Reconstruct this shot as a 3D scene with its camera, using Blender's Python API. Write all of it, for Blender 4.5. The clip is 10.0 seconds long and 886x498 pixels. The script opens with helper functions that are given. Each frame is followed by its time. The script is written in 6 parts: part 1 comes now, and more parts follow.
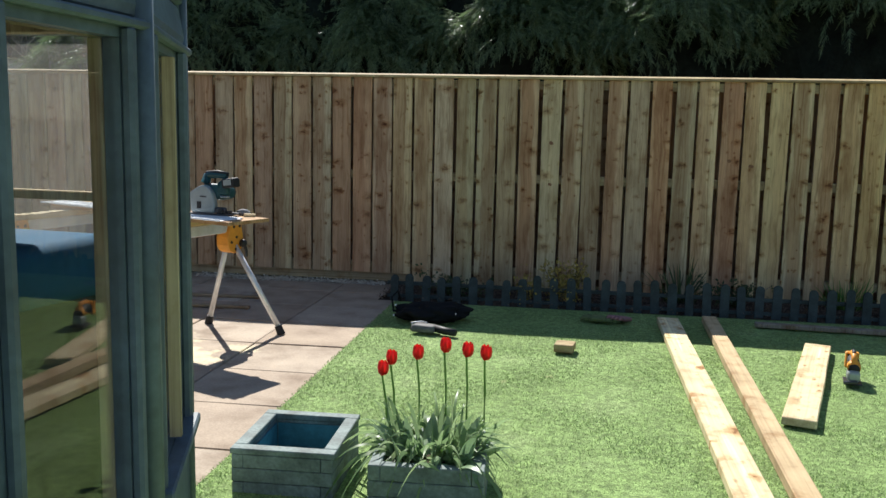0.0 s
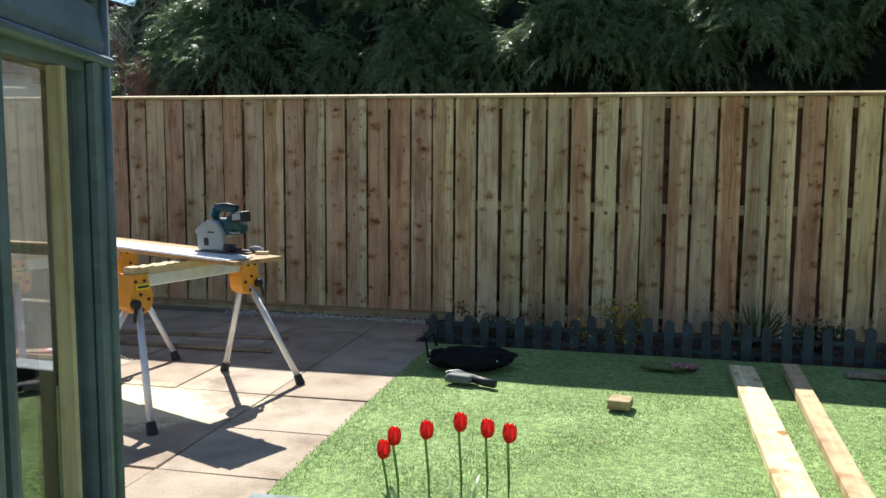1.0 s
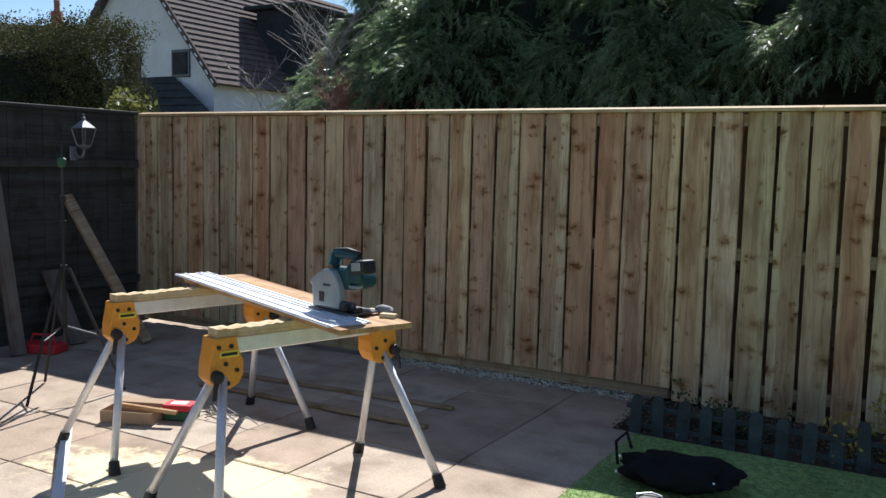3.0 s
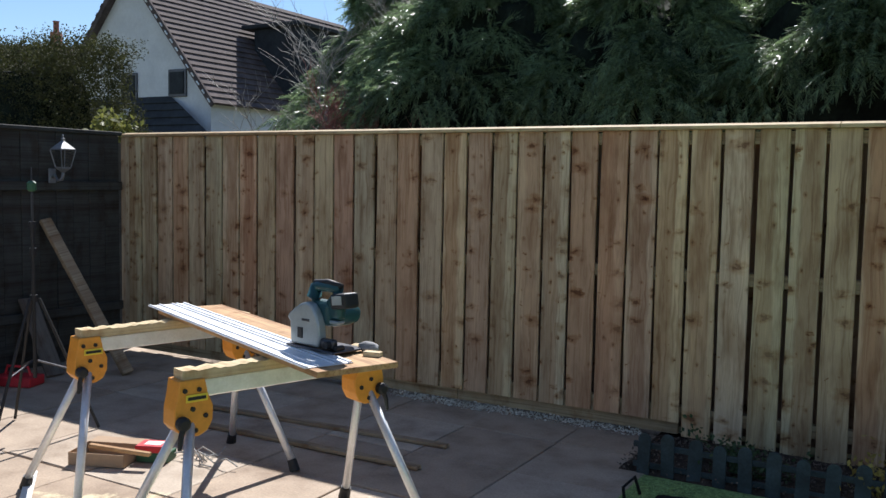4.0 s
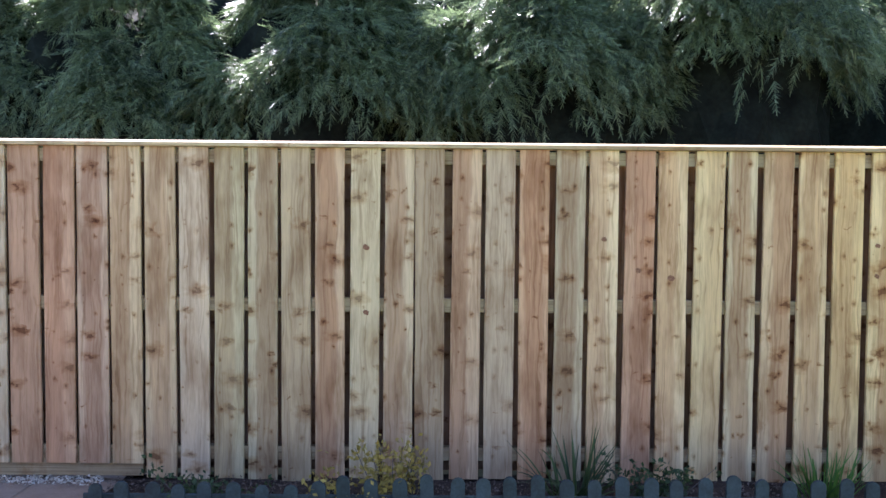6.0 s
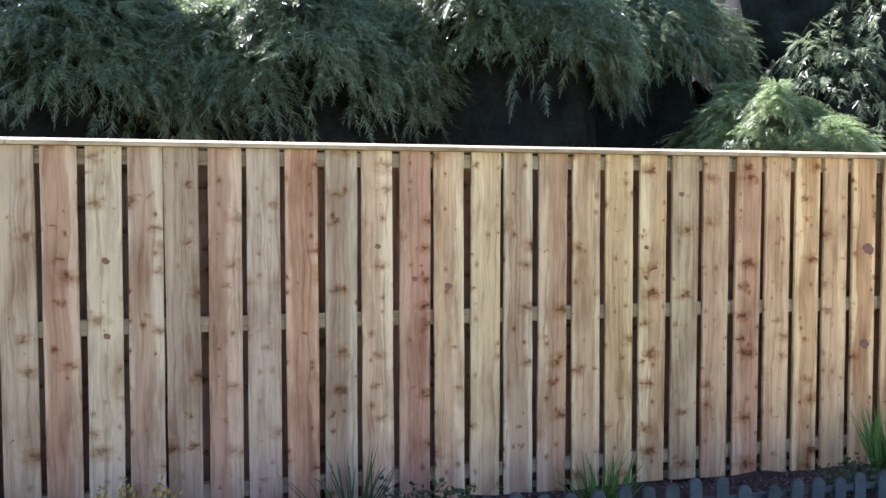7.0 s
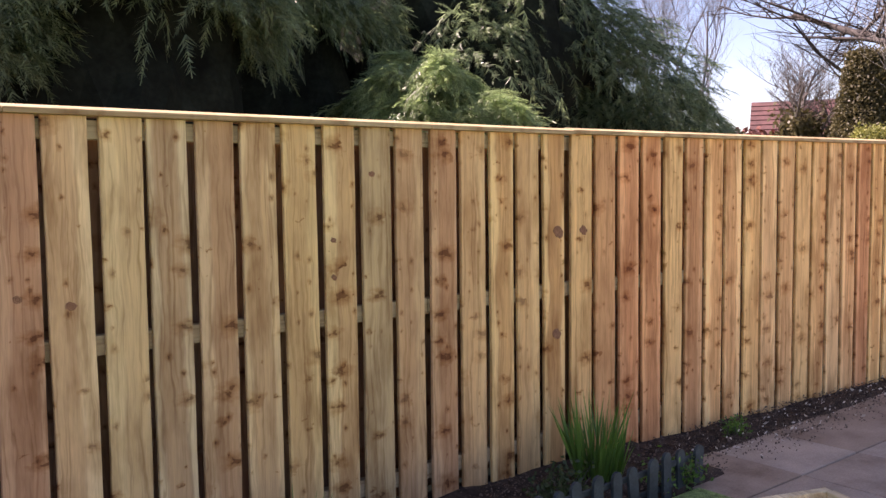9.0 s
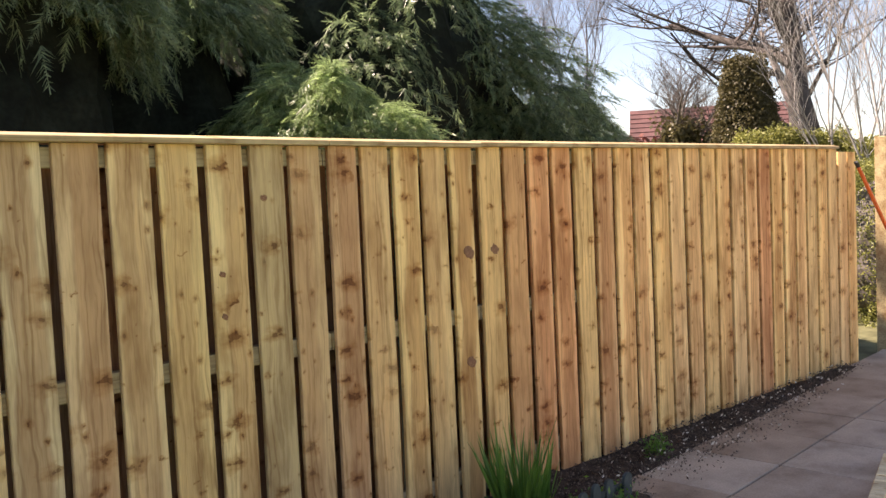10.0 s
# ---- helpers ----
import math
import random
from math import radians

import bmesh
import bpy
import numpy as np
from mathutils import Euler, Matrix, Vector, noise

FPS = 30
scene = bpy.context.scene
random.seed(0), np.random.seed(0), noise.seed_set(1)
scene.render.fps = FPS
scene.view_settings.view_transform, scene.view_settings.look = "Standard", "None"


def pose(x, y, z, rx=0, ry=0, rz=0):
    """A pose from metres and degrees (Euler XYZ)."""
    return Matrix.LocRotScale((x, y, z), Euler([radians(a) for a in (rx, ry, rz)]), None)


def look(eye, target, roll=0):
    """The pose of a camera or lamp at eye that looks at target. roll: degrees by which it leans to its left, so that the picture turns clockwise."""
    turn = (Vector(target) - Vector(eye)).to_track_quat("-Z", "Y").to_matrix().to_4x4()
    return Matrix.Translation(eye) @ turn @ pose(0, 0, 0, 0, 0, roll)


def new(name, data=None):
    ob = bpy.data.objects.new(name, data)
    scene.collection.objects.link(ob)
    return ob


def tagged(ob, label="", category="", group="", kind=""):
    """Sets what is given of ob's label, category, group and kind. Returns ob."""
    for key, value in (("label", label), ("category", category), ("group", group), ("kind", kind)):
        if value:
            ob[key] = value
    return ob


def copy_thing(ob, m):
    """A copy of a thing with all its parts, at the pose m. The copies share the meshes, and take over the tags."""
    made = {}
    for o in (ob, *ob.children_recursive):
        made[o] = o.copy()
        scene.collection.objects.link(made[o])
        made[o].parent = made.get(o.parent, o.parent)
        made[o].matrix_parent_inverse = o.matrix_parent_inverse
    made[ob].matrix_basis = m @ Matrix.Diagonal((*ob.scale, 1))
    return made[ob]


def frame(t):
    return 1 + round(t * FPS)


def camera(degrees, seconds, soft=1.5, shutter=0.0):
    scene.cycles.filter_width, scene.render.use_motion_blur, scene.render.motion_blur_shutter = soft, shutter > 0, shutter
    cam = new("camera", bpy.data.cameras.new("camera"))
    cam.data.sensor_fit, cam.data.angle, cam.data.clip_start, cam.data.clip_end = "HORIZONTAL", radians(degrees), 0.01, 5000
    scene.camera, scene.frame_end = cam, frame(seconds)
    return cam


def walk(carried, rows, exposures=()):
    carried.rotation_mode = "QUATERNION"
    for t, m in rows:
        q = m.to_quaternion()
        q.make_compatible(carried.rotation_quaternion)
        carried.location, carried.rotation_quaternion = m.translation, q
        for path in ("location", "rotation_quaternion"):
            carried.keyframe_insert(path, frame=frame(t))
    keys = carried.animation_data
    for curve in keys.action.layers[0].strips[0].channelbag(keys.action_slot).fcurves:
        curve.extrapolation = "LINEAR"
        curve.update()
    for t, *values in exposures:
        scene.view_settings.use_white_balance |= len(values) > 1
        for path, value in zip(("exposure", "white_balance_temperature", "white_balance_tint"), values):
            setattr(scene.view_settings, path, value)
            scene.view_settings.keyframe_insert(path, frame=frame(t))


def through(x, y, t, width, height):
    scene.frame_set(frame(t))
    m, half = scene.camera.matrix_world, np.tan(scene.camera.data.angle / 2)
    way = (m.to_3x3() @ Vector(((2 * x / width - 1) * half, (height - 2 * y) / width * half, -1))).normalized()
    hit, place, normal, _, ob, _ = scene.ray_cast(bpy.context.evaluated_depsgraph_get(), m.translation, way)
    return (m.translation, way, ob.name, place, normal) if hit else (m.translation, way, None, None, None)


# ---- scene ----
cam = camera(53.8, 10.0)
METRES, EYE, TILT, LEAN, TURN = 4.8, 1.4, 0.0, 0.0, 8.6
ROWS = [
    (0.0, 0.0, 0.0, 0.0, 0.17, -7.98, -1.22),
    (0.5, 0.0144, 0.0672, 0.0015, 1.56, -7.3, -0.83),
    (1.0, 0.0349, 0.1399, 0.0016, 4.45, -6.51, -0.41),
    (1.5, 0.0591, 0.2225, 0.0071, 8.67, -6.43, -0.93),
    (2.0, 0.0606, 0.3096, 0.0075, 11.65, -6.66, -1.3),
    (2.5, 0.0683, 0.3823, 0.0117, 16.89, -6.5, -1.6),
    (2.7, 0.0689, 0.4067, 0.0137, 19.09, -6.23, -1.5),
    (3.8, 0.0514, 0.4959, 0.0195, 23.07, -4.73, -1.15),
    (4.0, 0.0511, 0.5038, 0.0202, 21.49, -4.51, -1.04),
    (4.5, 0.0654, 0.5138, 0.0198, 14.58, -4.24, -0.53),
    (5.0, 0.0812, 0.5237, 0.0198, 5.83, -4.2, 0.15),
    (5.5, 0.0993, 0.5444, 0.0172, -2.05, -3.08, -0.27),
    (5.7, 0.1076, 0.5555, 0.0176, -4.87, -2.71, -0.44),
    (6.8, 0.1506, 0.6338, 0.0244, -19.93, -2.85, -0.15),
    (7.0, 0.1554, 0.6494, 0.0248, -23.11, -2.62, 0.03),
    (7.5, 0.1668, 0.6914, 0.0246, -29.97, -2.59, 0.94),
    (8.0, 0.1937, 0.7432, 0.026, -34.68, -2.69, 1.1),
    (8.5, 0.2163, 0.7929, 0.0293, -40.59, -2.99, 0.53),
    (9.0, 0.2318, 0.8515, 0.0303, -47.62, -4.18, 0.7),
    (9.5, 0.2569, 0.8912, 0.0299, -52.16, -4.18, 1.55),
    (10.0, 0.2824, 0.914, 0.0366, -54.99, -3.5, 2.58),
]
EXPOSURES = [(0.0, 0.67, 6300, 9), (0.5, 0.92, 6300, 8), (1.0, 0.92, 6300, 8), (1.5, 0.95, 6250, 9), (2.0, 0.86, 6150, 10), (2.5, 0.68, 6100, 11), (3.8, 0.78, 6080, 12), (4.0, 0.75, 6050, 12), (4.5, 0.7, 6050, 13), (5.0, 1.68, 5850, 24), (5.5, 2.18, 5780, 28), (7.0, 2.34, 5780, 36), (7.5, 2.28, 6180, 48), (8.0, 2.26, 6450, 48), (8.5, 2.08, 6850, 50), (9.0, 1.76, 7300, 41), (9.5, 1.74, 7600, 34), (10.0, 1.82, 7950, 27)]
walk(cam, [(t, pose(0, 0, EYE, TILT, LEAN, TURN) @ pose(METRES * x, METRES * y, METRES * z, 90 + pitch, roll, yaw)) for t, x, y, z, yaw, pitch, roll in ROWS], EXPOSURES)

# ---- light: clear spring sky, sun behind the fence ----
SUN_DIR = Vector((-0.40, 0.90, 1.0)).normalized()
world = bpy.data.worlds.new("sky")
scene.world = world
world.use_nodes = True
wn, wl = world.node_tree.nodes, world.node_tree.links
wn.clear()
sky = wn.new("ShaderNodeTexSky")
sky.sky_type, sky.sun_disc = "NISHITA", False
sky.dust_density, sky.ozone_density = 0.0, 3.0
sky.sun_elevation = math.asin(SUN_DIR.z)
sky.sun_rotation = math.atan2(SUN_DIR.x, SUN_DIR.y)
# scattered fair-weather cloud
w_geo = wn.new("ShaderNodeTexCoord")
w_map = wn.new("ShaderNodeMapping")
w_map.inputs["Scale"].default_value = (1.6, 1.6, 5.0)
w_noise = wn.new("ShaderNodeTexNoise")
w_noise.inputs["Scale"].default_value, w_noise.inputs["Detail"].default_value = 1.7, 7
w_ramp = wn.new("ShaderNodeValToRGB")
w_ramp.color_ramp.elements[0].position, w_ramp.color_ramp.elements[1].position = 0.54, 0.72
w_mix = wn.new("ShaderNodeMixRGB")
w_mix.inputs[2].default_value = (4.0, 4.2, 4.6, 1)
w_bg = wn.new("ShaderNodeBackground")
w_bg.inputs["Strength"].default_value = 0.07
w_out = wn.new("ShaderNodeOutputWorld")
wl.new(w_geo.outputs["Generated"], w_map.inputs["Vector"])
wl.new(w_map.outputs["Vector"], w_noise.inputs["Vector"])
wl.new(w_noise.outputs["Fac"], w_ramp.inputs["Fac"])
wl.new(w_ramp.outputs["Color"], w_mix.inputs["Fac"])
wl.new(sky.outputs["Color"], w_mix.inputs[1])
wl.new(w_mix.outputs["Color"], w_bg.inputs["Color"])
wl.new(w_bg.outputs["Background"], w_out.inputs["Surface"])
sun_data = bpy.data.lights.new("sun", "SUN")
sun_data.energy, sun_data.angle, sun_data.color = 5.0, radians(0.55), (1.0, 0.95, 0.87)
sun = new("sun", sun_data)
sun.matrix_world = look(SUN_DIR * 30, (0, 0, 0))


# ---- materials ----
def mat(name, rough=0.7, metal=0.0, spec=0.4):
    m = bpy.data.materials.new(name)
    m.use_nodes = True
    n, l = m.node_tree.nodes, m.node_tree.links
    b = n["Principled BSDF"]
    b.inputs["Roughness"].default_value, b.inputs["Metallic"].default_value = rough, metal
    b.inputs["Specular IOR Level"].default_value = spec
    return m, n, l, b


def coords(n, l, scale, kind="world"):
    mp = n.new("ShaderNodeMapping")
    mp.inputs["Scale"].default_value = scale
    if kind == "world":
        g = n.new("ShaderNodeNewGeometry")
        l.new(g.outputs["Position"], mp.inputs["Vector"])
    else:
        g = n.new("ShaderNodeTexCoord")
        l.new(g.outputs["Object"], mp.inputs["Vector"])
    return mp.outputs["Vector"]


def noise_tex(n, l, vec, scale, detail=4, rough=0.55):
    t = n.new("ShaderNodeTexNoise")
    t.inputs["Scale"].default_value, t.inputs["Detail"].default_value, t.inputs["Roughness"].default_value = scale, detail, rough
    l.new(vec, t.inputs["Vector"])
    return t.outputs["Fac"]


def ramp(n, l, fac, stops):
    r = n.new("ShaderNodeValToRGB")
    e = r.color_ramp.elements
    while len(e) < len(stops):
        e.new(0.5)
    for k, (p, c) in enumerate(stops):
        e[k].position, e[k].color = p, (c if len(c) == 4 else (*c, 1))
    l.new(fac, r.inputs["Fac"])
    return r.outputs["Color"]


def mix(n, l, a, b, fac, mode="MIX"):
    x = n.new("ShaderNodeMixRGB")
    x.blend_type = mode
    for k, v in ((0, fac), (1, a), (2, b)):
        if hasattr(v, "is_output"):
            l.new(v, x.inputs[k])
        elif k == 0:
            x.inputs[0].default_value = v
        else:
            x.inputs[k].default_value = (*v, 1)
    return x.outputs["Color"]


def bump(n, l, b, height, strength=0.3, dist=0.01):
    u = n.new("ShaderNodeBump")
    u.inputs["Strength"].default_value, u.inputs["Distance"].default_value = strength, dist
    l.new(height, u.inputs["Height"])
    l.new(u.outputs["Normal"], b.inputs["Normal"])


def grey(lo, hi, p0=0.3, p1=0.7):
    return [(p0, (lo, lo, lo)), (p1, (hi, hi, hi))]


def wood_mat(name, base, along="z", knots=True, kind="world", grain=1.0, rough=0.75):
    """Sawn softwood: long grain, darker late wood streaks, ringed knots."""
    m, n, l, b = mat(name, rough, 0.0, 0.25)
    sc = {"z": (85, 85, 1.8), "y": (85, 1.8, 85), "x": (1.8, 85, 85)}[along]
    v = coords(n, l, sc, kind)
    g1 = noise_tex(n, l, v, 1.0, 5)
    v2 = coords(n, l, tuple(s * 0.17 for s in sc), kind)
    g2 = noise_tex(n, l, v2, 1.0, 3)
    col = mix(n, l, base, base, 0.0)
    streak = ramp(n, l, g1, [(0.3, (0.5, 0.42, 0.36)), (0.5, (1, 1, 1)), (0.75, (1.2, 1.2, 1.16))])
    broad = ramp(n, l, g2, [(0.3, (0.66, 0.5, 0.4)), (0.5, (1, 1, 1)), (0.7, (1.22, 1.24, 1.2))])
    col = mix(n, l, col, streak, 0.75 * grain, "MULTIPLY")
    col = mix(n, l, col, broad, 0.75 * grain, "MULTIPLY")
    v4 = coords(n, l, (1.3, 1.3, 0.9), kind)
    weather = ramp(n, l, noise_tex(n, l, v4, 2.6, 6, 0.65), [(0.32, (0.6, 0.55, 0.5)), (0.55, (1, 1, 1)), (0.75, (1.12, 1.08, 1.02))])
    col = mix(n, l, col, weather, 0.55 * min(1, grain + 0.3), "MULTIPLY")
    v5 = coords(n, l, (9, 9, 5), kind)
    smudge = ramp(n, l, noise_tex(n, l, v5, 1.0, 5, 0.6), [(0.32, (0.68, 0.54, 0.42)), (0.48, (1, 1, 1)), (0.72, (1.1, 1.1, 1.08))])
    col = mix(n, l, col, smudge, 0.85 * min(1, grain + 0.35), "MULTIPLY")
    height = g1
    if knots:
        for k, (kx, kz, lo, big, wob_amt) in enumerate(((11.0, 6.5, 0.3, 0.64, 0.6), (30.0, 14.0, 0.55, 0.52, 0.5))):
            ks = {"z": (kx, 0.01, kz), "y": (kx, kz, 0.01), "x": (kz, kx, 0.01)}[along]
            v3 = coords(n, l, ks, kind)
            wob = n.new("ShaderNodeTexNoise")
            wob.inputs["Scale"].default_value, wob.inputs["Detail"].default_value = 3.2, 4
            l.new(v3, wob.inputs["Vector"])
            add = n.new("ShaderNodeVectorMath")
            add.operation = "MULTIPLY_ADD"
            l.new(wob.outputs["Color"], add.inputs[0])
            add.inputs[1].default_value = (wob_amt, wob_amt, wob_amt)
            l.new(v3, add.inputs[2])
            vo = n.new("ShaderNodeTexVoronoi")
            vo.inputs["Scale"].default_value = 1.0
            l.new(add.outputs["Vector"], vo.inputs["Vector"])
            sep = n.new("ShaderNodeSeparateColor")
            l.new(vo.outputs["Color"], sep.inputs["Color"])
            size = n.new("ShaderNodeMapRange")
            size.inputs["From Min"].default_value, size.inputs["From Max"].default_value = lo, 1.0
            size.inputs["To Min"].default_value, size.inputs["To Max"].default_value = 0.004, big
            l.new(sep.outputs["Red"], size.inputs["Value"])
            rel = n.new("ShaderNodeMath")
            rel.operation = "DIVIDE"
            l.new(vo.outputs["Distance"], rel.inputs[0])
            l.new(size.outputs["Result"], rel.inputs[1])
            kn = ramp(n, l, rel.outputs[0], [(0.0, (0.4, 0.23, 0.13)), (0.2, (0.46, 0.27, 0.16)), (0.3, (0.34, 0.18, 0.1)), (0.4, (0.68, 0.49, 0.34)), (0.68, (0.87, 0.74, 0.61)), (1.0, (1, 1, 1))])
            pick = n.new("ShaderNodeMath")
            pick.operation = "MULTIPLY_ADD"
            l.new(n.new("ShaderNodeObjectInfo").outputs["Random"], pick.inputs[0])
            pick.inputs[1].default_value, pick.inputs[2].default_value = (-0.4, 0.9) if k else (0.6, 0.5)
            pick.use_clamp = True
            col = mix(n, l, col, kn, pick.outputs[0], "MULTIPLY")
        # pale sapwood along some edges
        oi2 = n.new("ShaderNodeObjectInfo")
        mv = n.new("ShaderNodeVectorMath")
        l.new(coords(n, l, tuple(q * 0.3 for q in sc), kind), mv.inputs[0])
        l.new(oi2.outputs["Random"], mv.inputs[1])
        sap = ramp(n, l, noise_tex(n, l, mv.outputs["Vector"], 0.8, 2), [(0.6, (1, 1, 1)), (0.64, (1.35, 1.38, 1.35))])
        col = mix(n, l, col, sap, 0.8, "MULTIPLY")
    l.new(col, b.inputs["Base Color"])
    bump(n, l, b, height, 0.25, 0.004)
    return m


def plain_mat(name, color, rough=0.6, metal=0.0, var=0.15, scale=9.0, spec=0.4, bumps=0.1):
    m, n, l, b = mat(name, rough, metal, spec)
    v = coords(n, l, (1, 1, 1))
    a = noise_tex(n, l, v, scale, 5)
    c = noise_tex(n, l, v, scale * 7, 3)
    col = mix(n, l, color, ramp(n, l, a, grey(1 - var * 1.6, 1 + var)), 1.0, "MULTIPLY")
    col = mix(n, l, col, ramp(n, l, c, grey(1 - var, 1 + var)), 0.7, "MULTIPLY")
    l.new(col, b.inputs["Base Color"])
    rr = n.new("ShaderNodeMapRange")
    rr.inputs["To Min"].default_value, rr.inputs["To Max"].default_value = max(0.03, rough - 0.1), min(1.0, rough + 0.1)
    l.new(a, rr.inputs["Value"])
    l.new(rr.outputs["Result"], b.inputs["Roughness"])
    if bumps:
        bump(n, l, b, c, bumps, 0.003)
    return m


def leaf_mat(name, dark, light, scale=3.0, rough=0.55, through=0.35):
    m, n, l, b = mat(name, rough, 0.0, 0.35)
    g = n.new("ShaderNodeNewGeometry")
    v = coords(n, l, (1, 1, 1))
    a = noise_tex(n, l, v, scale, 3)
    f = n.new("ShaderNodeMath")
    f.operation = "MULTIPLY_ADD"
    l.new(g.outputs["Random Per Island"], f.inputs[0])
    f.inputs[1].default_value = 0.6
    h = n.new("ShaderNodeMath")
    h.operation = "MULTIPLY_ADD"
    l.new(a, h.inputs[0])
    h.inputs[1].default_value, h.inputs[2].default_value = 0.9, -0.25
    l.new(h.outputs[0], f.inputs[2])
    col = ramp(n, l, f.outputs[0], [(0.05, dark), (0.95, light)])
    l.new(col, b.inputs["Base Color"])
    tr = n.new("ShaderNodeBsdfTranslucent")
    l.new(col, tr.inputs["Color"])
    ms = n.new("ShaderNodeMixShader")
    ms.inputs[0].default_value = through
    l.new(b.outputs[0], ms.inputs[1])
    l.new(tr.outputs[0], ms.inputs[2])
    l.new(ms.outputs[0], n["Material Output"].inputs["Surface"])
    return m


def board_mat():
    """Treated softwood fence board: each board has its own grain, heartwood band, whorls of dark knots and pin knots."""
    m, n, l, b = mat("fence_board_wood", 0.78, 0.0, 0.22)
    tc = n.new("ShaderNodeTexCoord")
    oi = n.new("ShaderNodeObjectInfo")

    def math_node(op, a, c=0.0, d=0.0):
        q = n.new("ShaderNodeMath")
        q.operation = op
        for k, v in enumerate((a, c, d)):
            if hasattr(v, "is_output"):
                l.new(v, q.inputs[k])
            else:
                q.inputs[k].default_value = v
        return q.outputs[0]

    rnd = oi.outputs["Random"]
    r2 = math_node("FRACT", math_node("MULTIPLY", rnd, 7.31))
    r3 = math_node("FRACT", math_node("MULTIPLY", rnd, 23.7))
    sep = n.new("ShaderNodeSeparateXYZ")
    l.new(tc.outputs["Object"], sep.inputs[0])
    across = sep.outputs["X"]
    high = math_node("MULTIPLY", sep.outputs["Z"], 1.8)

    def vec(x, z):
        c = n.new("ShaderNodeCombineXYZ")
        l.new(x, c.inputs[0])
        l.new(z, c.inputs[1])
        l.new(math_node("MULTIPLY", rnd, 57.0), c.inputs[2])
        return c.outputs[0]

    base = vec(across, high)

    def scaled(sx, sz):
        mp = n.new("ShaderNodeMapping")
        mp.inputs["Scale"].default_value = (sx, sz, 1)
        l.new(base, mp.inputs["Vector"])
        return mp.outputs["Vector"]

    col = oi.outputs["Color"]
    # slow drift of tone along and across the board
    drift = noise_tex(n, l, scaled(9, 2.2), 1.0, 4, 0.6)
    col = mix(n, l, col, ramp(n, l, drift, [(0.3, (0.6, 0.5, 0.42)), (0.52, (1, 1, 1)), (0.72, (1.18, 1.18, 1.14))]), 0.9, "MULTIPLY")
    # heartwood: a redder wandering band between pale sapwood edges
    wander = noise_tex(n, l, scaled(0.5, 2.4), 1.0, 3)
    shifted = math_node("ADD", math_node("MULTIPLY_ADD", wander, 0.09, -0.045), math_node("MULTIPLY_ADD", r2, 0.08, -0.04))
    off_axis = math_node("ABSOLUTE", math_node("SUBTRACT", across, shifted))
    heart = ramp(n, l, math_node("DIVIDE", off_axis, 0.1), [(0.4, (0.9, 0.74, 0.62)), (0.5, (1.0, 0.92, 0.85)), (0.57, (1.32, 1.36, 1.3))])
    col = mix(n, l, col, heart, math_node("MULTIPLY", math_node("GREATER_THAN", r3, 0.25), math_node("MULTIPLY_ADD", r3, 0.8, 0.05)), "MULTIPLY")
    # annual rings cut through as long streaks
    warp = noise_tex(n, l, scaled(14, 3.0), 1.0, 3)
    ring_in = n.new("ShaderNodeCombineXYZ")
    l.new(math_node("ADD", math_node("MULTIPLY", across, 75.0), math_node("MULTIPLY", warp, 5.0)), ring_in.inputs[0])
    l.new(math_node("MULTIPLY", high, 1.1), ring_in.inputs[1])
    l.new(math_node("MULTIPLY", rnd, 57.0), ring_in.inputs[2])
    rings = noise_tex(n, l, ring_in.outputs[0], 1.0, 4, 0.6)
    col = mix(n, l, col, ramp(n, l, rings, [(0.32, (0.58, 0.48, 0.4)), (0.5, (1, 1, 1)), (0.7, (1.12, 1.12, 1.1))]), 0.75, "MULTIPLY")
    fine = noise_tex(n, l, scaled(330, 9), 1.0, 3)
    col = mix(n, l, col, ramp(n, l, fine, grey(0.84, 1.1)), 0.7, "MULTIPLY")
    # knots: a whorl layer and a layer of pin knots
    for sx, sz, lo, big, wob_amt, strength, share in ((5.5, 8.0, 0.35, 0.5, 0.7, 0.95, r2), (17.0, 13.0, 0.76, 0.42, 0.4, 0.8, r3)):
        v3 = scaled(sx, sz)
        wob = n.new("ShaderNodeTexNoise")
        wob.inputs["Scale"].default_value, wob.inputs["Detail"].default_value = 4.5, 5
        l.new(v3, wob.inputs["Vector"])
        add = n.new("ShaderNodeVectorMath")
        add.operation = "MULTIPLY_ADD"
        l.new(wob.outputs["Color"], add.inputs[0])
        add.inputs[1].default_value = (wob_amt, wob_amt * 0.7, 0)
        l.new(v3, add.inputs[2])
        sp = n.new("ShaderNodeSeparateXYZ")
        l.new(add.outputs["Vector"], sp.inputs[0])
        flat = n.new("ShaderNodeCombineXYZ")
        l.new(math_node("ADD", sp.outputs[0], math_node("MULTIPLY", rnd, 91.0)), flat.inputs[0])
        l.new(math_node("ADD", sp.outputs[1], math_node("MULTIPLY", r2, 53.0)), flat.inputs[1])
        vo = n.new("ShaderNodeTexVoronoi")
        vo.voronoi_dimensions = "2D"
        vo.inputs["Scale"].default_value = 1.0
        l.new(flat.outputs[0], vo.inputs["Vector"])
        pick = n.new("ShaderNodeSeparateColor")
        l.new(vo.outputs["Color"], pick.inputs["Color"])
        size = n.new("ShaderNodeMapRange")
        size.inputs["From Min"].default_value, size.inputs["From Max"].default_value = lo, 1.0
        size.inputs["To Min"].default_value, size.inputs["To Max"].default_value = 0.003, big
        l.new(pick.outputs["Red"], size.inputs["Value"])
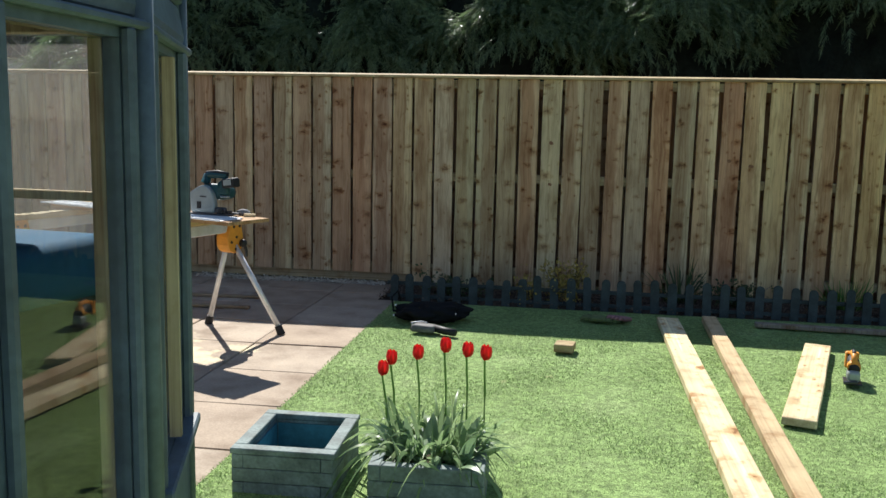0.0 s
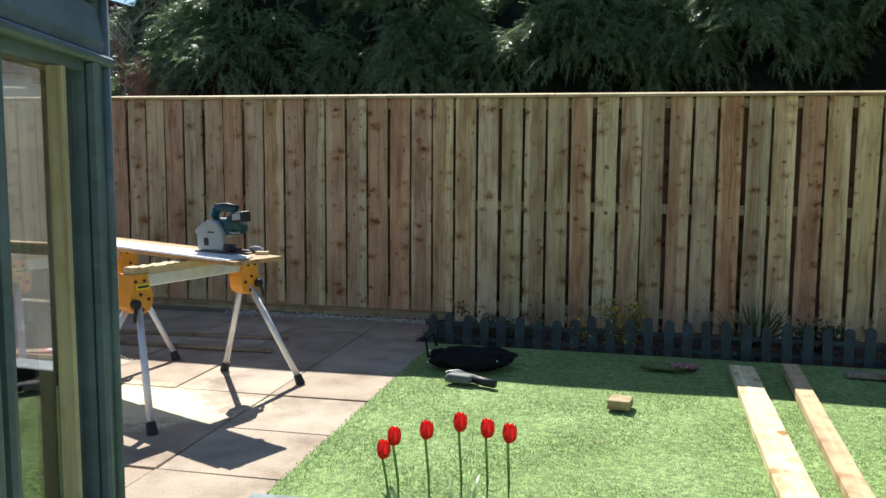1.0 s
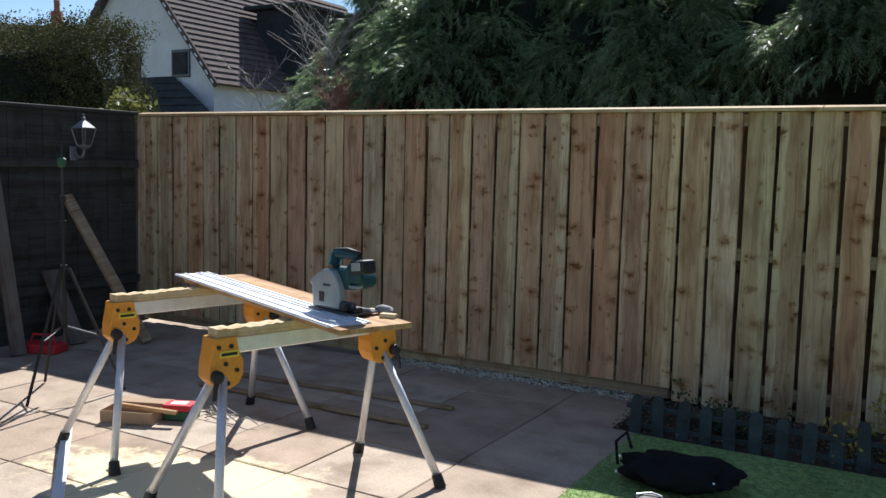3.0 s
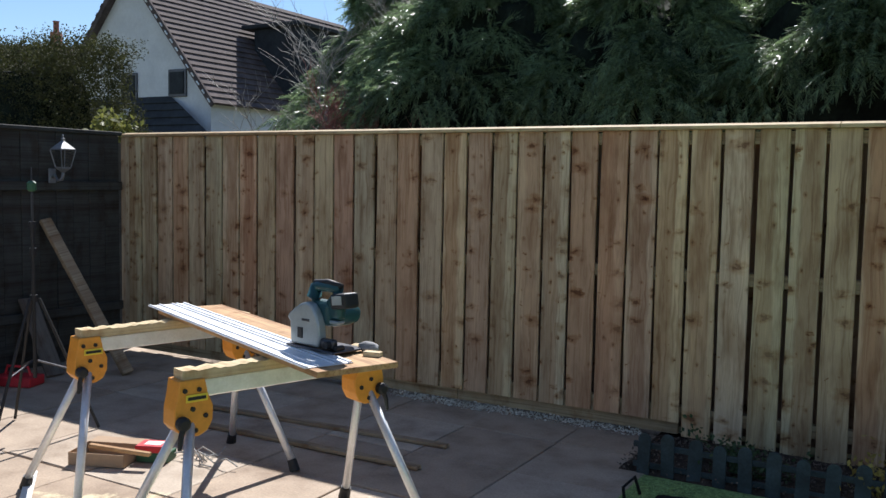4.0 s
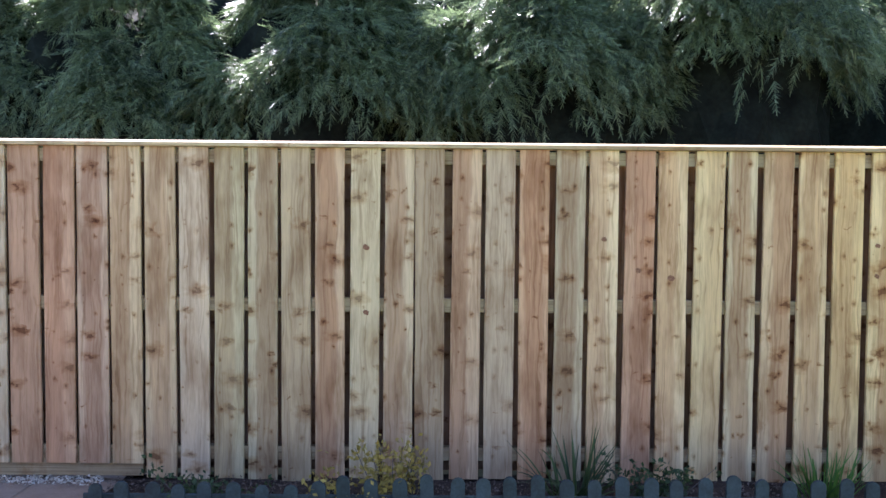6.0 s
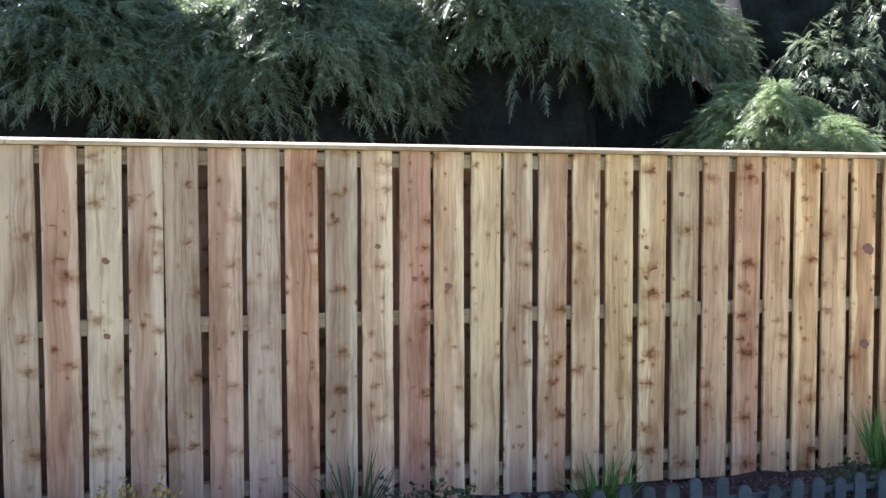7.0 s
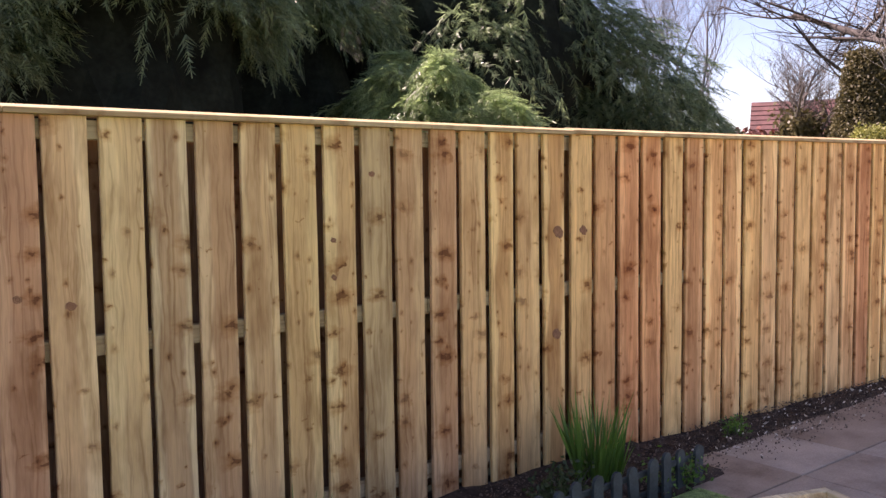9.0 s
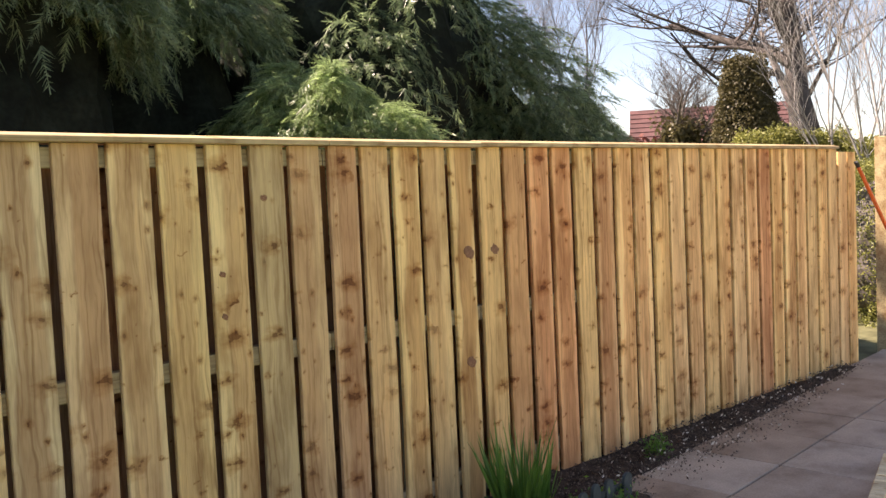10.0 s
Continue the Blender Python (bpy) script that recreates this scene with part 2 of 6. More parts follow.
        rel = math_node("DIVIDE", vo.outputs["Distance"], size.outputs["Result"])
        kn = ramp(n, l, rel, [(0.0, (0.34, 0.23, 0.17)), (0.14, (0.38, 0.26, 0.19)), (0.2, (0.27, 0.18, 0.13)), (0.27, (0.6, 0.47, 0.37)), (0.55, (0.83, 0.73, 0.64)), (1.0, (1, 1, 1))])
        col = mix(n, l, col, kn, math_node("MINIMUM", math_node("MULTIPLY_ADD", share, 0.6, strength - 0.3), 1.0), "MULTIPLY")
    l.new(col, b.inputs["Base Color"])
    bump(n, l, b, rings, 0.22, 0.003)
    return m


M_board = board_mat()


def knot_mat():
    """End grain of a branch: dark red-brown rings."""
    m, n, l, b = mat("knot_wood", 0.75, 0, 0.25)
    v = coords(n, l, (1, 0.01, 1), "object")
    wv = n.new("ShaderNodeTexWave")
    wv.wave_type, wv.rings_direction = "RINGS", "SPHERICAL"
    wv.inputs["Scale"].default_value, wv.inputs["Distortion"].default_value = 45.0, 5.0
    l.new(v, wv.inputs["Vector"])
    col = ramp(n, l, wv.outputs["Fac"], [(0.1, (0.16, 0.075, 0.042)), (0.6, (0.25, 0.125, 0.07)), (1.0, (0.31, 0.165, 0.095))])
    col = mix(n, l, col, ramp(n, l, noise_tex(n, l, v, 60, 4), grey(0.7, 1.3)), 0.8, "MULTIPLY")
    l.new(col, b.inputs["Base Color"])
    return m
M_knot = knot_mat()
M_cap = wood_mat("fence_cap_wood", (0.46, 0.365, 0.205), "x", False)
M_rail = wood_mat("fence_rail_wood", (0.36, 0.29, 0.18), "x", False)
M_plank_pale = wood_mat("pale_planed_wood", (0.72, 0.61, 0.38), "y", True, "object", 0.5)
M_plank_brown = wood_mat("brown_sawn_wood", (0.54, 0.41, 0.24), "y", False, "object", 0.6)
M_ply = wood_mat("brown_plank_wood", (0.45, 0.28, 0.14), "x", False, "object")
M_beam = wood_mat("rough_beam_wood", (0.6, 0.48, 0.28), "y", False, "object", 0.6)
M_oldwood = wood_mat("old_grey_wood", (0.27, 0.235, 0.19), "z", False, "object")
# Darker copy of old_grey_wood, with the corner's shade put into the colour.
M_shadewood = wood_mat("shaded_weathered_wood", (0.15, 0.13, 0.11), "z", False, "object")
M_strip = wood_mat("strip_wood", (0.34, 0.26, 0.17), "x", False, "object")
M_inner = wood_mat("bare_joinery_wood", (0.5, 0.4, 0.25), "z", False)
# Stained fence wood; also stands in for dimness inside the summerhouse.
M_darkwood = wood_mat("stain_and_shade_wood", (0.055, 0.056, 0.052), "y", False)
M_alu = plain_mat("brushed_aluminium", (0.74, 0.75, 0.77), 0.45, 0.55, 0.08, 14)
M_railalu = plain_mat("anodised_rail", (0.8, 0.81, 0.83), 0.42, 0.25, 0.05, 14)
M_orange = plain_mat("orange_plastic", (0.72, 0.3, 0.035), 0.45, 0, 0.08)
M_yellow = plain_mat("yellow_badge", (0.8, 0.62, 0.05), 0.4, 0, 0.03)
M_black = plain_mat("black_rubber", (0.018, 0.018, 0.019), 0.6, 0, 0.1)
M_teal = plain_mat("teal_plastic", (0.018, 0.07, 0.078), 0.38, 0, 0.08)
M_guard = plain_mat("grey_cast_guard", (0.36, 0.4, 0.4), 0.4, 0.35, 0.08)
M_steel = plain_mat("dark_steel", (0.1, 0.1, 0.11), 0.35, 0.8, 0.1)
M_white = plain_mat("white_paint", (0.78, 0.78, 0.76), 0.5, 0, 0.05)
# Aged white metal, toned down to grey to stand in for its backlit shade.
M_dullwhite = plain_mat("backlit_weathered_white_metal", (0.2, 0.21, 0.22), 0.45, 0.2, 0.2)
M_card = plain_mat("brown_card", (0.36, 0.25, 0.16), 0.85, 0, 0.08)
M_red = plain_mat("red_print", (0.55, 0.03, 0.04), 0.5, 0, 0.06)
M_dkgreen = plain_mat("dark_green_print", (0.03, 0.1, 0.05), 0.5, 0, 0.06)
M_pole = plain_mat("orange_red_paint", (0.75, 0.14, 0.03), 0.4, 0, 0.06)
M_shed = plain_mat("blue_green_paint", (0.11, 0.148, 0.172), 0.5, 0, 0.2, 5, 0.45, 0.2)
M_picket = plain_mat("slate_green_paint", (0.04, 0.058, 0.062), 0.7, 0, 0.3, 12)
M_planter = plain_mat("weathered_green_grey_paint", (0.19, 0.235, 0.225), 0.75, 0, 0.3, 10)
M_liner = plain_mat("teal_liner_paint", (0.06, 0.2, 0.25), 0.6, 0, 0.2, 6)
M_blue = plain_mat("blue_fabric", (0.02, 0.105, 0.2), 0.85, 0, 0.12, 6)
M_bag = plain_mat("black_nylon", (0.01, 0.011, 0.012), 0.9, 0, 0.2, 9, 0.15)
M_greycloth = plain_mat("grey_leather", (0.13, 0.13, 0.13), 0.7, 0, 0.2, 20)
M_pink = plain_mat("faded_pink_leather", (0.33, 0.17, 0.17), 0.8, 0, 0.2, 20)
M_lime = plain_mat("lime_knit", (0.14, 0.18, 0.07), 0.8, 0, 0.2, 20)
M_petal = leaf_mat("red_petal", (0.62, 0.01, 0.012), (0.85, 0.025, 0.02), 20, 0.4, 0.3)
M_stem = leaf_mat("green_stem", (0.2, 0.34, 0.1), (0.3, 0.46, 0.17), 9, 0.45, 0.55)
M_strap = leaf_mat("strap_leaf", (0.1, 0.19, 0.07), (0.42, 0.55, 0.28), 6, 0.36, 0.5)
M_iris = leaf_mat("iris_leaf", (0.05, 0.14, 0.03), (0.16, 0.33, 0.06), 6, 0.45, 0.35)
M_sprig = leaf_mat("yellow_sprig", (0.25, 0.2, 0.05), (0.55, 0.42, 0.1), 6, 0.5, 0.3)
M_dullleaf = leaf_mat("dull_leaf", (0.03, 0.06, 0.03), (0.1, 0.15, 0.05), 6, 0.5, 0.3)
M_conifer = leaf_mat("conifer_spray", (0.02, 0.044, 0.02), (0.33, 0.45, 0.22), 1.7, 0.33, 0.5)
# Yellower conifer_spray, lightened so that sunlight is put into the colour.
M_sunlit_conifer = leaf_mat("sunlit_conifer_spray", (0.05, 0.09, 0.03), (0.44, 0.6, 0.26), 2.5, 0.36, 0.55)
M_glaucous = leaf_mat("glaucous_leaf", (0.14, 0.24, 0.11), (0.38, 0.5, 0.3), 8, 0.4, 0.3)
M_inner_shade = plain_mat("inner_shade_fill", (0.014, 0.02, 0.014), 0.9, 0, 0.4, 4, 0.1, 0.6)
M_hedge = leaf_mat("hedge_leaf", (0.02, 0.026, 0.01), (0.085, 0.09, 0.03), 2.0, 0.8, 0.3)
M_ever = leaf_mat("evergreen_leaf", (0.035, 0.034, 0.016), (0.15, 0.13, 0.055), 2.0, 0.55, 0.3)
M_olive = leaf_mat("olive_leaf", (0.09, 0.11, 0.03), (0.3, 0.3, 0.08), 2.0, 0.55, 0.35)
M_bark = plain_mat("grey_brown_bark", (0.125, 0.11, 0.1), 0.85, 0, 0.3, 6)
M_pale_bark = plain_mat("pale_twig_bark", (0.33, 0.315, 0.29), 0.8, 0, 0.25, 6)
M_oak_bark = plain_mat("dark_oak_bark", (0.075, 0.065, 0.06), 0.9, 0, 0.35, 5)
M_grey_bark = plain_mat("grey_birch_twigs", (0.16, 0.16, 0.17), 0.8, 0, 0.25, 6)
M_red_twig = plain_mat("reddish_twig_bark", (0.28, 0.12, 0.1), 0.8, 0, 0.25, 6)
M_render = plain_mat("white_render", (0.7, 0.71, 0.72), 0.85, 0, 0.06, 2)
M_brick = plain_mat("red_brick", (0.34, 0.13, 0.09), 0.85, 0, 0.2, 5)
M_rooftile = plain_mat("brown_roof_tile", (0.13, 0.105, 0.1), 0.92, 0, 0.25, 3, 0.1)
M_redtile = plain_mat("red_roof_tile", (0.11, 0.05, 0.048), 0.85, 0, 0.25, 2)
M_darkroof = plain_mat("dark_slate", (0.045, 0.05, 0.055), 0.85, 0, 0.2, 3, 0.15)
M_stone = plain_mat("grey_stone", (0.25, 0.25, 0.25), 0.85, 0, 0.3, 15)
M_chip = leaf_mat("bark_chip", (0.03, 0.02, 0.015), (0.22, 0.17, 0.13), 9, 0.9, 0.0)
# Pale stone chips; also stands in for the sunlit strip under the fence.
M_palechip = leaf_mat("pale_chips_and_sun_strip", (0.6, 0.55, 0.46), (0.86, 0.81, 0.7), 20, 0.85, 0.0)
M_turf = leaf_mat("turf_blade", (0.13, 0.23, 0.06), (0.46, 0.58, 0.27), 30, 0.6, 0.3)


def glass_mat(name="window_glass", dust=0.0):
    m, n, l, b = mat(name, 0.02, 0, 0.5)
    n.remove(b)
    gl = n.new("ShaderNodeBsdfGlossy")
    gl.inputs["Roughness"].default_value = 0.015
    tr = n.new("ShaderNodeBsdfTransparent")
    tr.inputs["Color"].default_value = (0.95, 0.96, 0.96, 1)
    lw = n.new("ShaderNodeLayerWeight")
    lw.inputs["Blend"].default_value = 0.5
    pw = n.new("ShaderNodeMath")
    pw.operation = "POWER"
    pw.inputs[1].default_value = 3.4
    l.new(lw.outputs["Facing"], pw.inputs[0])
    fr = n.new("ShaderNodeMath")
    fr.operation = "MULTIPLY_ADD"
    fr.inputs[1].default_value, fr.inputs[2].default_value = 0.75, 0.045
    l.new(pw.outputs[0], fr.inputs[0])
    ms = n.new("ShaderNodeMixShader")
    l.new(fr.outputs[0], ms.inputs[0])
    l.new(tr.outputs[0], ms.inputs[1])
    l.new(gl.outputs[0], ms.inputs[2])
    last = ms
    if dust:
        film_dust = n.new("ShaderNodeBsdfTranslucent")
        film_dust.inputs["Color"].default_value = (0.8, 0.76, 0.72, 1)
        last = n.new("ShaderNodeMixShader")
        streaks = noise_tex(n, l, coords(n, l, (7, 7, 1.5)), 1.0, 5)
        l.new(ramp(n, l, streaks, grey(dust * 0.6, dust * 1.4)), last.inputs[0])
        l.new(ms.outputs[0], last.inputs[1])
        l.new(film_dust.outputs[0], last.inputs[2])
    l.new(last.outputs[0], n["Material Output"].inputs["Surface"])
    return m


M_glass = glass_mat()
M_dusty = glass_mat("dusty_window_glass", 0.06)


def slab_mat():
    """Buff concrete slabs: mottled, with a drift of pale sawdust where the sawing was done."""
    m, n, l, b = mat("buff_concrete_slab", 0.85, 0, 0.25)
    v = coords(n, l, (1, 1, 1))
    oi = n.new("ShaderNodeObjectInfo")
    col = ramp(n, l, oi.outputs["Random"], [(0.0, (0.37, 0.29, 0.22)), (0.5, (0.43, 0.35, 0.275)), (1.0, (0.48, 0.41, 0.335))])
    a = noise_tex(n, l, v, 3.2, 6, 0.6)
    col = mix(n, l, col, ramp(n, l, a, [(0.3, (0.6, 0.55, 0.5)), (0.5, (0.95, 0.93, 0.9)), (0.75, (1.2, 1.19, 1.15))]), 0.95, "MULTIPLY")
    f = noise_tex(n, l, v, 90, 3)
    col = mix(n, l, col, ramp(n, l, f, grey(0.82, 1.12)), 0.8, "MULTIPLY")
    s = n.new("ShaderNodeTexVoronoi")
    s.inputs["Scale"].default_value = 5.0
    l.new(v, s.inputs["Vector"])
    # sawdust drift round the trestles
    mp = n.new("ShaderNodeMapping")
    g = n.new("ShaderNodeNewGeometry")
    mp.inputs["Location"].default_value = (2.85 / 1.35, -4.85 / 0.75, 0)
    mp.inputs["Scale"].default_value = (1 / 1.35, 1 / 0.75, 0)
    l.new(g.outputs["Position"], mp.inputs["Vector"])
    gr = n.new("ShaderNodeTexGradient")
    gr.gradient_type = "SPHERICAL"
    l.new(mp.outputs["Vector"], gr.inputs["Vector"])
    nz = noise_tex(n, l, v, 3.4, 8, 0.72)
    ad = n.new("ShaderNodeMath")
    ad.operation = "MULTIPLY_ADD"
    l.new(gr.outputs["Fac"], ad.inputs[0])
    ad.inputs[1].default_value = 0.6
    l.new(nz, ad.inputs[2])
    dm = ramp(n, l, ad.outputs[0], grey(0.0, 0.85, 0.72, 0.84))
    col = mix(n, l, col, (0.76, 0.68, 0.44), dm)
    l.new(col, b.inputs["Base Color"])
    bump(n, l, b, f, 0.35, 0.004)
    return m


M_slab = slab_mat()


def turf_base_mat():
    m, n, l, b = mat("turf_backing", 0.8, 0, 0.2)
    v = coords(n, l, (1, 1, 1))
    a = noise_tex(n, l, v, 1.8, 5)
    f = noise_tex(n, l, v, 160, 2)
    col = ramp(n, l, a, [(0.3, (0.22, 0.32, 0.105)), (0.55, (0.27, 0.39, 0.135)), (0.75, (0.33, 0.43, 0.18))])
    tuft = noise_tex(n, l, v, 34, 4, 0.65)
    col = mix(n, l, col, ramp(n, l, tuft, grey(0.55, 1.35, 0.36, 0.64)), 0.9, "MULTIPLY")
    col = mix(n, l, col, ramp(n, l, f, grey(0.45, 1.4)), 0.9, "MULTIPLY")
    br = noise_tex(n, l, v, 6.5, 4)
    col = mix(n, l, col, (0.28, 0.22, 0.12), ramp(n, l, br, grey(0.0, 0.55, 0.68, 0.76)))
    l.new(col, b.inputs["Base Color"])
    bump(n, l, b, f, 0.8, 0.012)
    return m


M_turfbase = turf_base_mat()
M_soil = plain_mat("dark_soil", (0.06, 0.045, 0.035), 0.95, 0, 0.4, 14, 0.1, 0.8)
M_land = plain_mat("rough_ground", (0.13, 0.13, 0.07), 0.95, 0, 0.35, 1.2, 0.1, 0.5)


# ---- building helpers ----
def part(name, bm, material, parent=None, label="", smooth=False):
    me = bpy.data.meshes.new(name)
    bm.to_mesh(me)
    bm.free()
    if smooth:
        for p in me.polygons:
            p.use_smooth = True
    me.materials.append(material)
    ob = new(name, me)
    if parent is not None:
        ob.parent = parent
    if label:
        ob["label"] = label
    return ob


def raw(name, verts, faces, material, parent=None, label=""):
    me = bpy.data.meshes.new(name)
    verts, faces = np.asarray(verts, dtype=np.float32), np.asarray(faces, dtype=np.int32)
    k = faces.shape[1]
    me.vertices.add(len(verts))
    me.vertices.foreach_set("co", verts.ravel())
    me.loops.add(faces.size)
    me.loops.foreach_set("vertex_index", faces.ravel())
    me.polygons.add(len(faces))
    me.polygons.foreach_set("loop_start", np.arange(0, faces.size, k, dtype=np.int32))
    me.update(calc_edges=True)
    me.materials.append(material)
    ob = new(name, me)
    if parent is not None:
        ob.parent = parent
    if label:
        ob["label"] = label
    return ob


def thing(name, m=None, label="", category="", group="", kind=""):
    ob = new(name)
    ob.empty_display_size = 0.1
    if m is not None:
        ob.matrix_world = m
    return tagged(ob, label, category, group, kind)


def add_box(bm, size, at=(0, 0, 0), bevel=0.0, m=None, seg=1):
    r = bmesh.ops.create_cube(bm, size=1.0)
    vs = r["verts"]
    bmesh.ops.scale(bm, vec=size, verts=vs)
    if bevel:
        es = list({e for v in vs for e in v.link_edges})
        r2 = bmesh.ops.bevel(bm, geom=es, offset=bevel, segments=seg, affect="EDGES", profile=0.5)
        vs = list({v for f in r2["faces"] for v in f.verts} | {v for v in vs if v.is_valid})
    bmesh.ops.translate(bm, vec=at, verts=vs)
    if m is not None:
        bmesh.ops.transform(bm, matrix=m, verts=vs)
    return bm


def box(size, at=(0, 0, 0), bevel=0.0, m=None, seg=1):
    return add_box(bmesh.new(), size, at, bevel, m, seg)


def add_rod(bm, p, q, r0, r1=None, seg=10):
    p, q = Vector(p), Vector(q)
    d = q - p
    m = Matrix.Translation((p + q) / 2) @ d.to_track_quat("Z", "Y").to_matrix().to_4x4()
    bmesh.ops.create_cone(bm, cap_ends=True, segments=seg, radius1=r0, radius2=r0 if r1 is None else r1, depth=d.length, matrix=m)
    return bm


def rod(p, q, r0, r1=None, seg=10):
    return add_rod(bmesh.new(), p, q, r0, r1, seg)


def prism(outline, depth, m=None, bevel=0.0):
    """An outline in x and z, given thickness along y."""
    bm = bmesh.new()
    f = bm.faces.new([bm.verts.new((x, -depth / 2, z)) for x, z in outline])
    r = bmesh.ops.extrude_face_region(bm, geom=[f])
    bmesh.ops.translate(bm, vec=(0, depth, 0), verts=[v for v in r["geom"] if isinstance(v, bmesh.types.BMVert)])
    bmesh.ops.recalc_face_normals(bm, faces=bm.faces)
    if bevel:
        bmesh.ops.bevel(bm, geom=bm.edges[:], offset=bevel, segments=2, affect="EDGES", profile=0.5)
    if m is not None:
        bmesh.ops.transform(bm, matrix=m, verts=bm.verts)
    return bm


def lathe(profile, seg=16, m=None):
    bm = bmesh.new()
    rings = []
    for r, z in profile:
        rings.append([bm.verts.new((r * math.cos(2 * math.pi * k / seg), r * math.sin(2 * math.pi * k / seg), z)) for k in range(seg)])
    for a, b in zip(rings, rings[1:]):
        for k in range(seg):
            bm.faces.new((a[k], a[(k + 1) % seg], b[(k + 1) % seg], b[k]))
    bm.faces.new(rings[0][::-1])
    bm.faces.new(rings[-1])
    if m is not None:
        bmesh.ops.transform(bm, matrix=m, verts=bm.verts)
    return bm


def tube(points, radii, seg=6):
    """A tapering tube along points."""
    bm = bmesh.new()
    rings = []
    for k, p in enumerate(points):
        p = Vector(p)
        a = Vector(points[max(k - 1, 0)])
        b = Vector(points[min(k + 1, len(points) - 1)])
        q = (b - a).to_track_quat("Z", "Y")
        rings.append([bm.verts.new(p + q @ Vector((radii[k] * math.cos(2 * math.pi * j / seg), radii[k] * math.sin(2 * math.pi * j / seg), 0))) for j in range(seg)])
    for a, b in zip(rings, rings[1:]):
        for j in range(seg):
            bm.faces.new((a[j], a[(j + 1) % seg], b[(j + 1) % seg], b[j]))
    bm.faces.new(rings[0][::-1])
    bm.faces.new(rings[-1])
    return bm


def stack_blades(roots, dirs, lengths, widths, droop, rng, nseg=3):
    """Strap blades as strips that bend over under their weight. Gives verts and quads."""
    n = len(roots)
    side = np.cross(dirs, [0, 0, 1.0]) + rng.normal(0, 0.3, (n, 3))
    side /= np.linalg.norm(side, axis=1)[:, None] + 1e-9
    vs = []
    for k in range(nseg + 1):
        s = k / nseg
        p = roots + dirs * (lengths * s)[:, None]
        p[:, 2] -= droop * s * s
        w = widths * (1 - s ** 2.2) * 0.5 + 0.0004
        vs += [p - side * w[:, None], p + side * w[:, None]]
    v = np.stack(vs, 1)
    f = []
    for k in range(nseg):
        f.append([2 * k, 2 * k + 1, 2 * k + 3, 2 * k + 2])
    f = np.array(f)
    faces = (f[None] + (np.arange(n) * 2 * (nseg + 1))[:, None, None]).reshape(-1, 4)
    return v.reshape(-1, 3), faces


def spray_template(rng, length=0.24, n=15):
    """A lacy drooping conifer spray: a stem with short fine sprigs in a loose flat fan, along +x, hanging to -z."""
    tris = []
    for k in range(n):
        s = (k + 0.5) / n
        base = np.array([length * s, 0, -0.35 * length * s * s])
        for sgn in (-1, 1):
            ln = length * (0.42 - 0.27 * s) * rng.uniform(0.5, 1.3)
            ang = sgn * rng.uniform(0.35, 1.0)
            tip = base + np.array([math.cos(ang) * ln, math.sin(ang) * ln, -ln * rng.uniform(0.0, 0.6)])
            w = 0.0034 * rng.uniform(0.7, 1.6)
            pn = np.array([-math.sin(ang), math.cos(ang), rng.uniform(-0.8, 0.8)])
            tris.append([base + pn * w, tip, base - pn * w])
    tris.append([np.zeros(3), np.array([length * 1.15, 0.003, -0.42 * length]), np.array([length * 1.15, -0.003, -0.42 * length])])
    return np.array(tris)


def place_tris(template_list, pos, yaw, pitch, roll, scale, rng):
    """Many copies of triangle templates, joined."""
    which = rng.integers(0, len(template_list), len(pos))
    out = []
    for w, tpl in enumerate(template_list):
        i = np.where(which == w)[0]
        if not len(i):
            continue
        cy, sy, cp, sp, cr, sr = np.cos(yaw[i]), np.sin(yaw[i]), np.cos(pitch[i]), np.sin(pitch[i]), np.cos(roll[i]), np.sin(roll[i])
        o = np.zeros_like(cy)
        rz = np.stack([np.stack([cy, -sy, o], 1), np.stack([sy, cy, o], 1), np.stack([o, o, o + 1], 1)], 1)
        ry = np.stack([np.stack([cp, o, -sp], 1), np.stack([o, o + 1, o], 1), np.stack([sp, o, cp], 1)], 1)
        rx = np.stack([np.stack([o + 1, o, o], 1), np.stack([o, cr, -sr], 1), np.stack([o, sr, cr], 1)], 1)
        r = rz @ ry @ rx
        v = np.einsum("nij,tkj->ntki", r, tpl) * scale[i][:, None, None, None] + pos[i][:, None, None, :]
        out.append(v.reshape(-1, 3))
    v = np.concatenate(out)
    return v, np.arange(len(v)).reshape(-1, 3)


def leaf_template(rng, n=5, size=0.05):
    t = []
    for _ in range(n):
        c = rng.normal(0, size * 0.8, 3)
        d = rng.normal(0, 1, 3)
        d /= np.linalg.norm(d)
        s = np.cross(d, rng.normal(0, 1, 3))
        s /= np.linalg.norm(s)
        L, W = size * rng.uniform(0.7, 1.3), size * 0.3
        t.append([c - d * L * 0.5, c + s * W, c + d * L * 0.5])
        t.append([c - d * L * 0.5, c + d * L * 0.5, c - s * W])
    return np.array(t)


# ---- ground ----
rng = np.random.default_rng(7)


def ground_sheet():
    bm = bmesh.new()
    xs = [-900, -300, -100, -40, -20, -8, 0, 8, 20, 40, 100, 300, 900]
    rows = [[bm.verts.new((x, y, -0.07)) for x in xs] for y in xs]
    for a, b in zip(rows, rows[1:]):
        for k in range(len(xs) - 1):
            bm.faces.new((a[k], a[k + 1], b[k + 1], b[k]))
    ob = part("ground", bm, M_land)
    tagged(ob, "rough earth and grass around and beyond the garden", "ground", kind="structure")


ground_sheet()


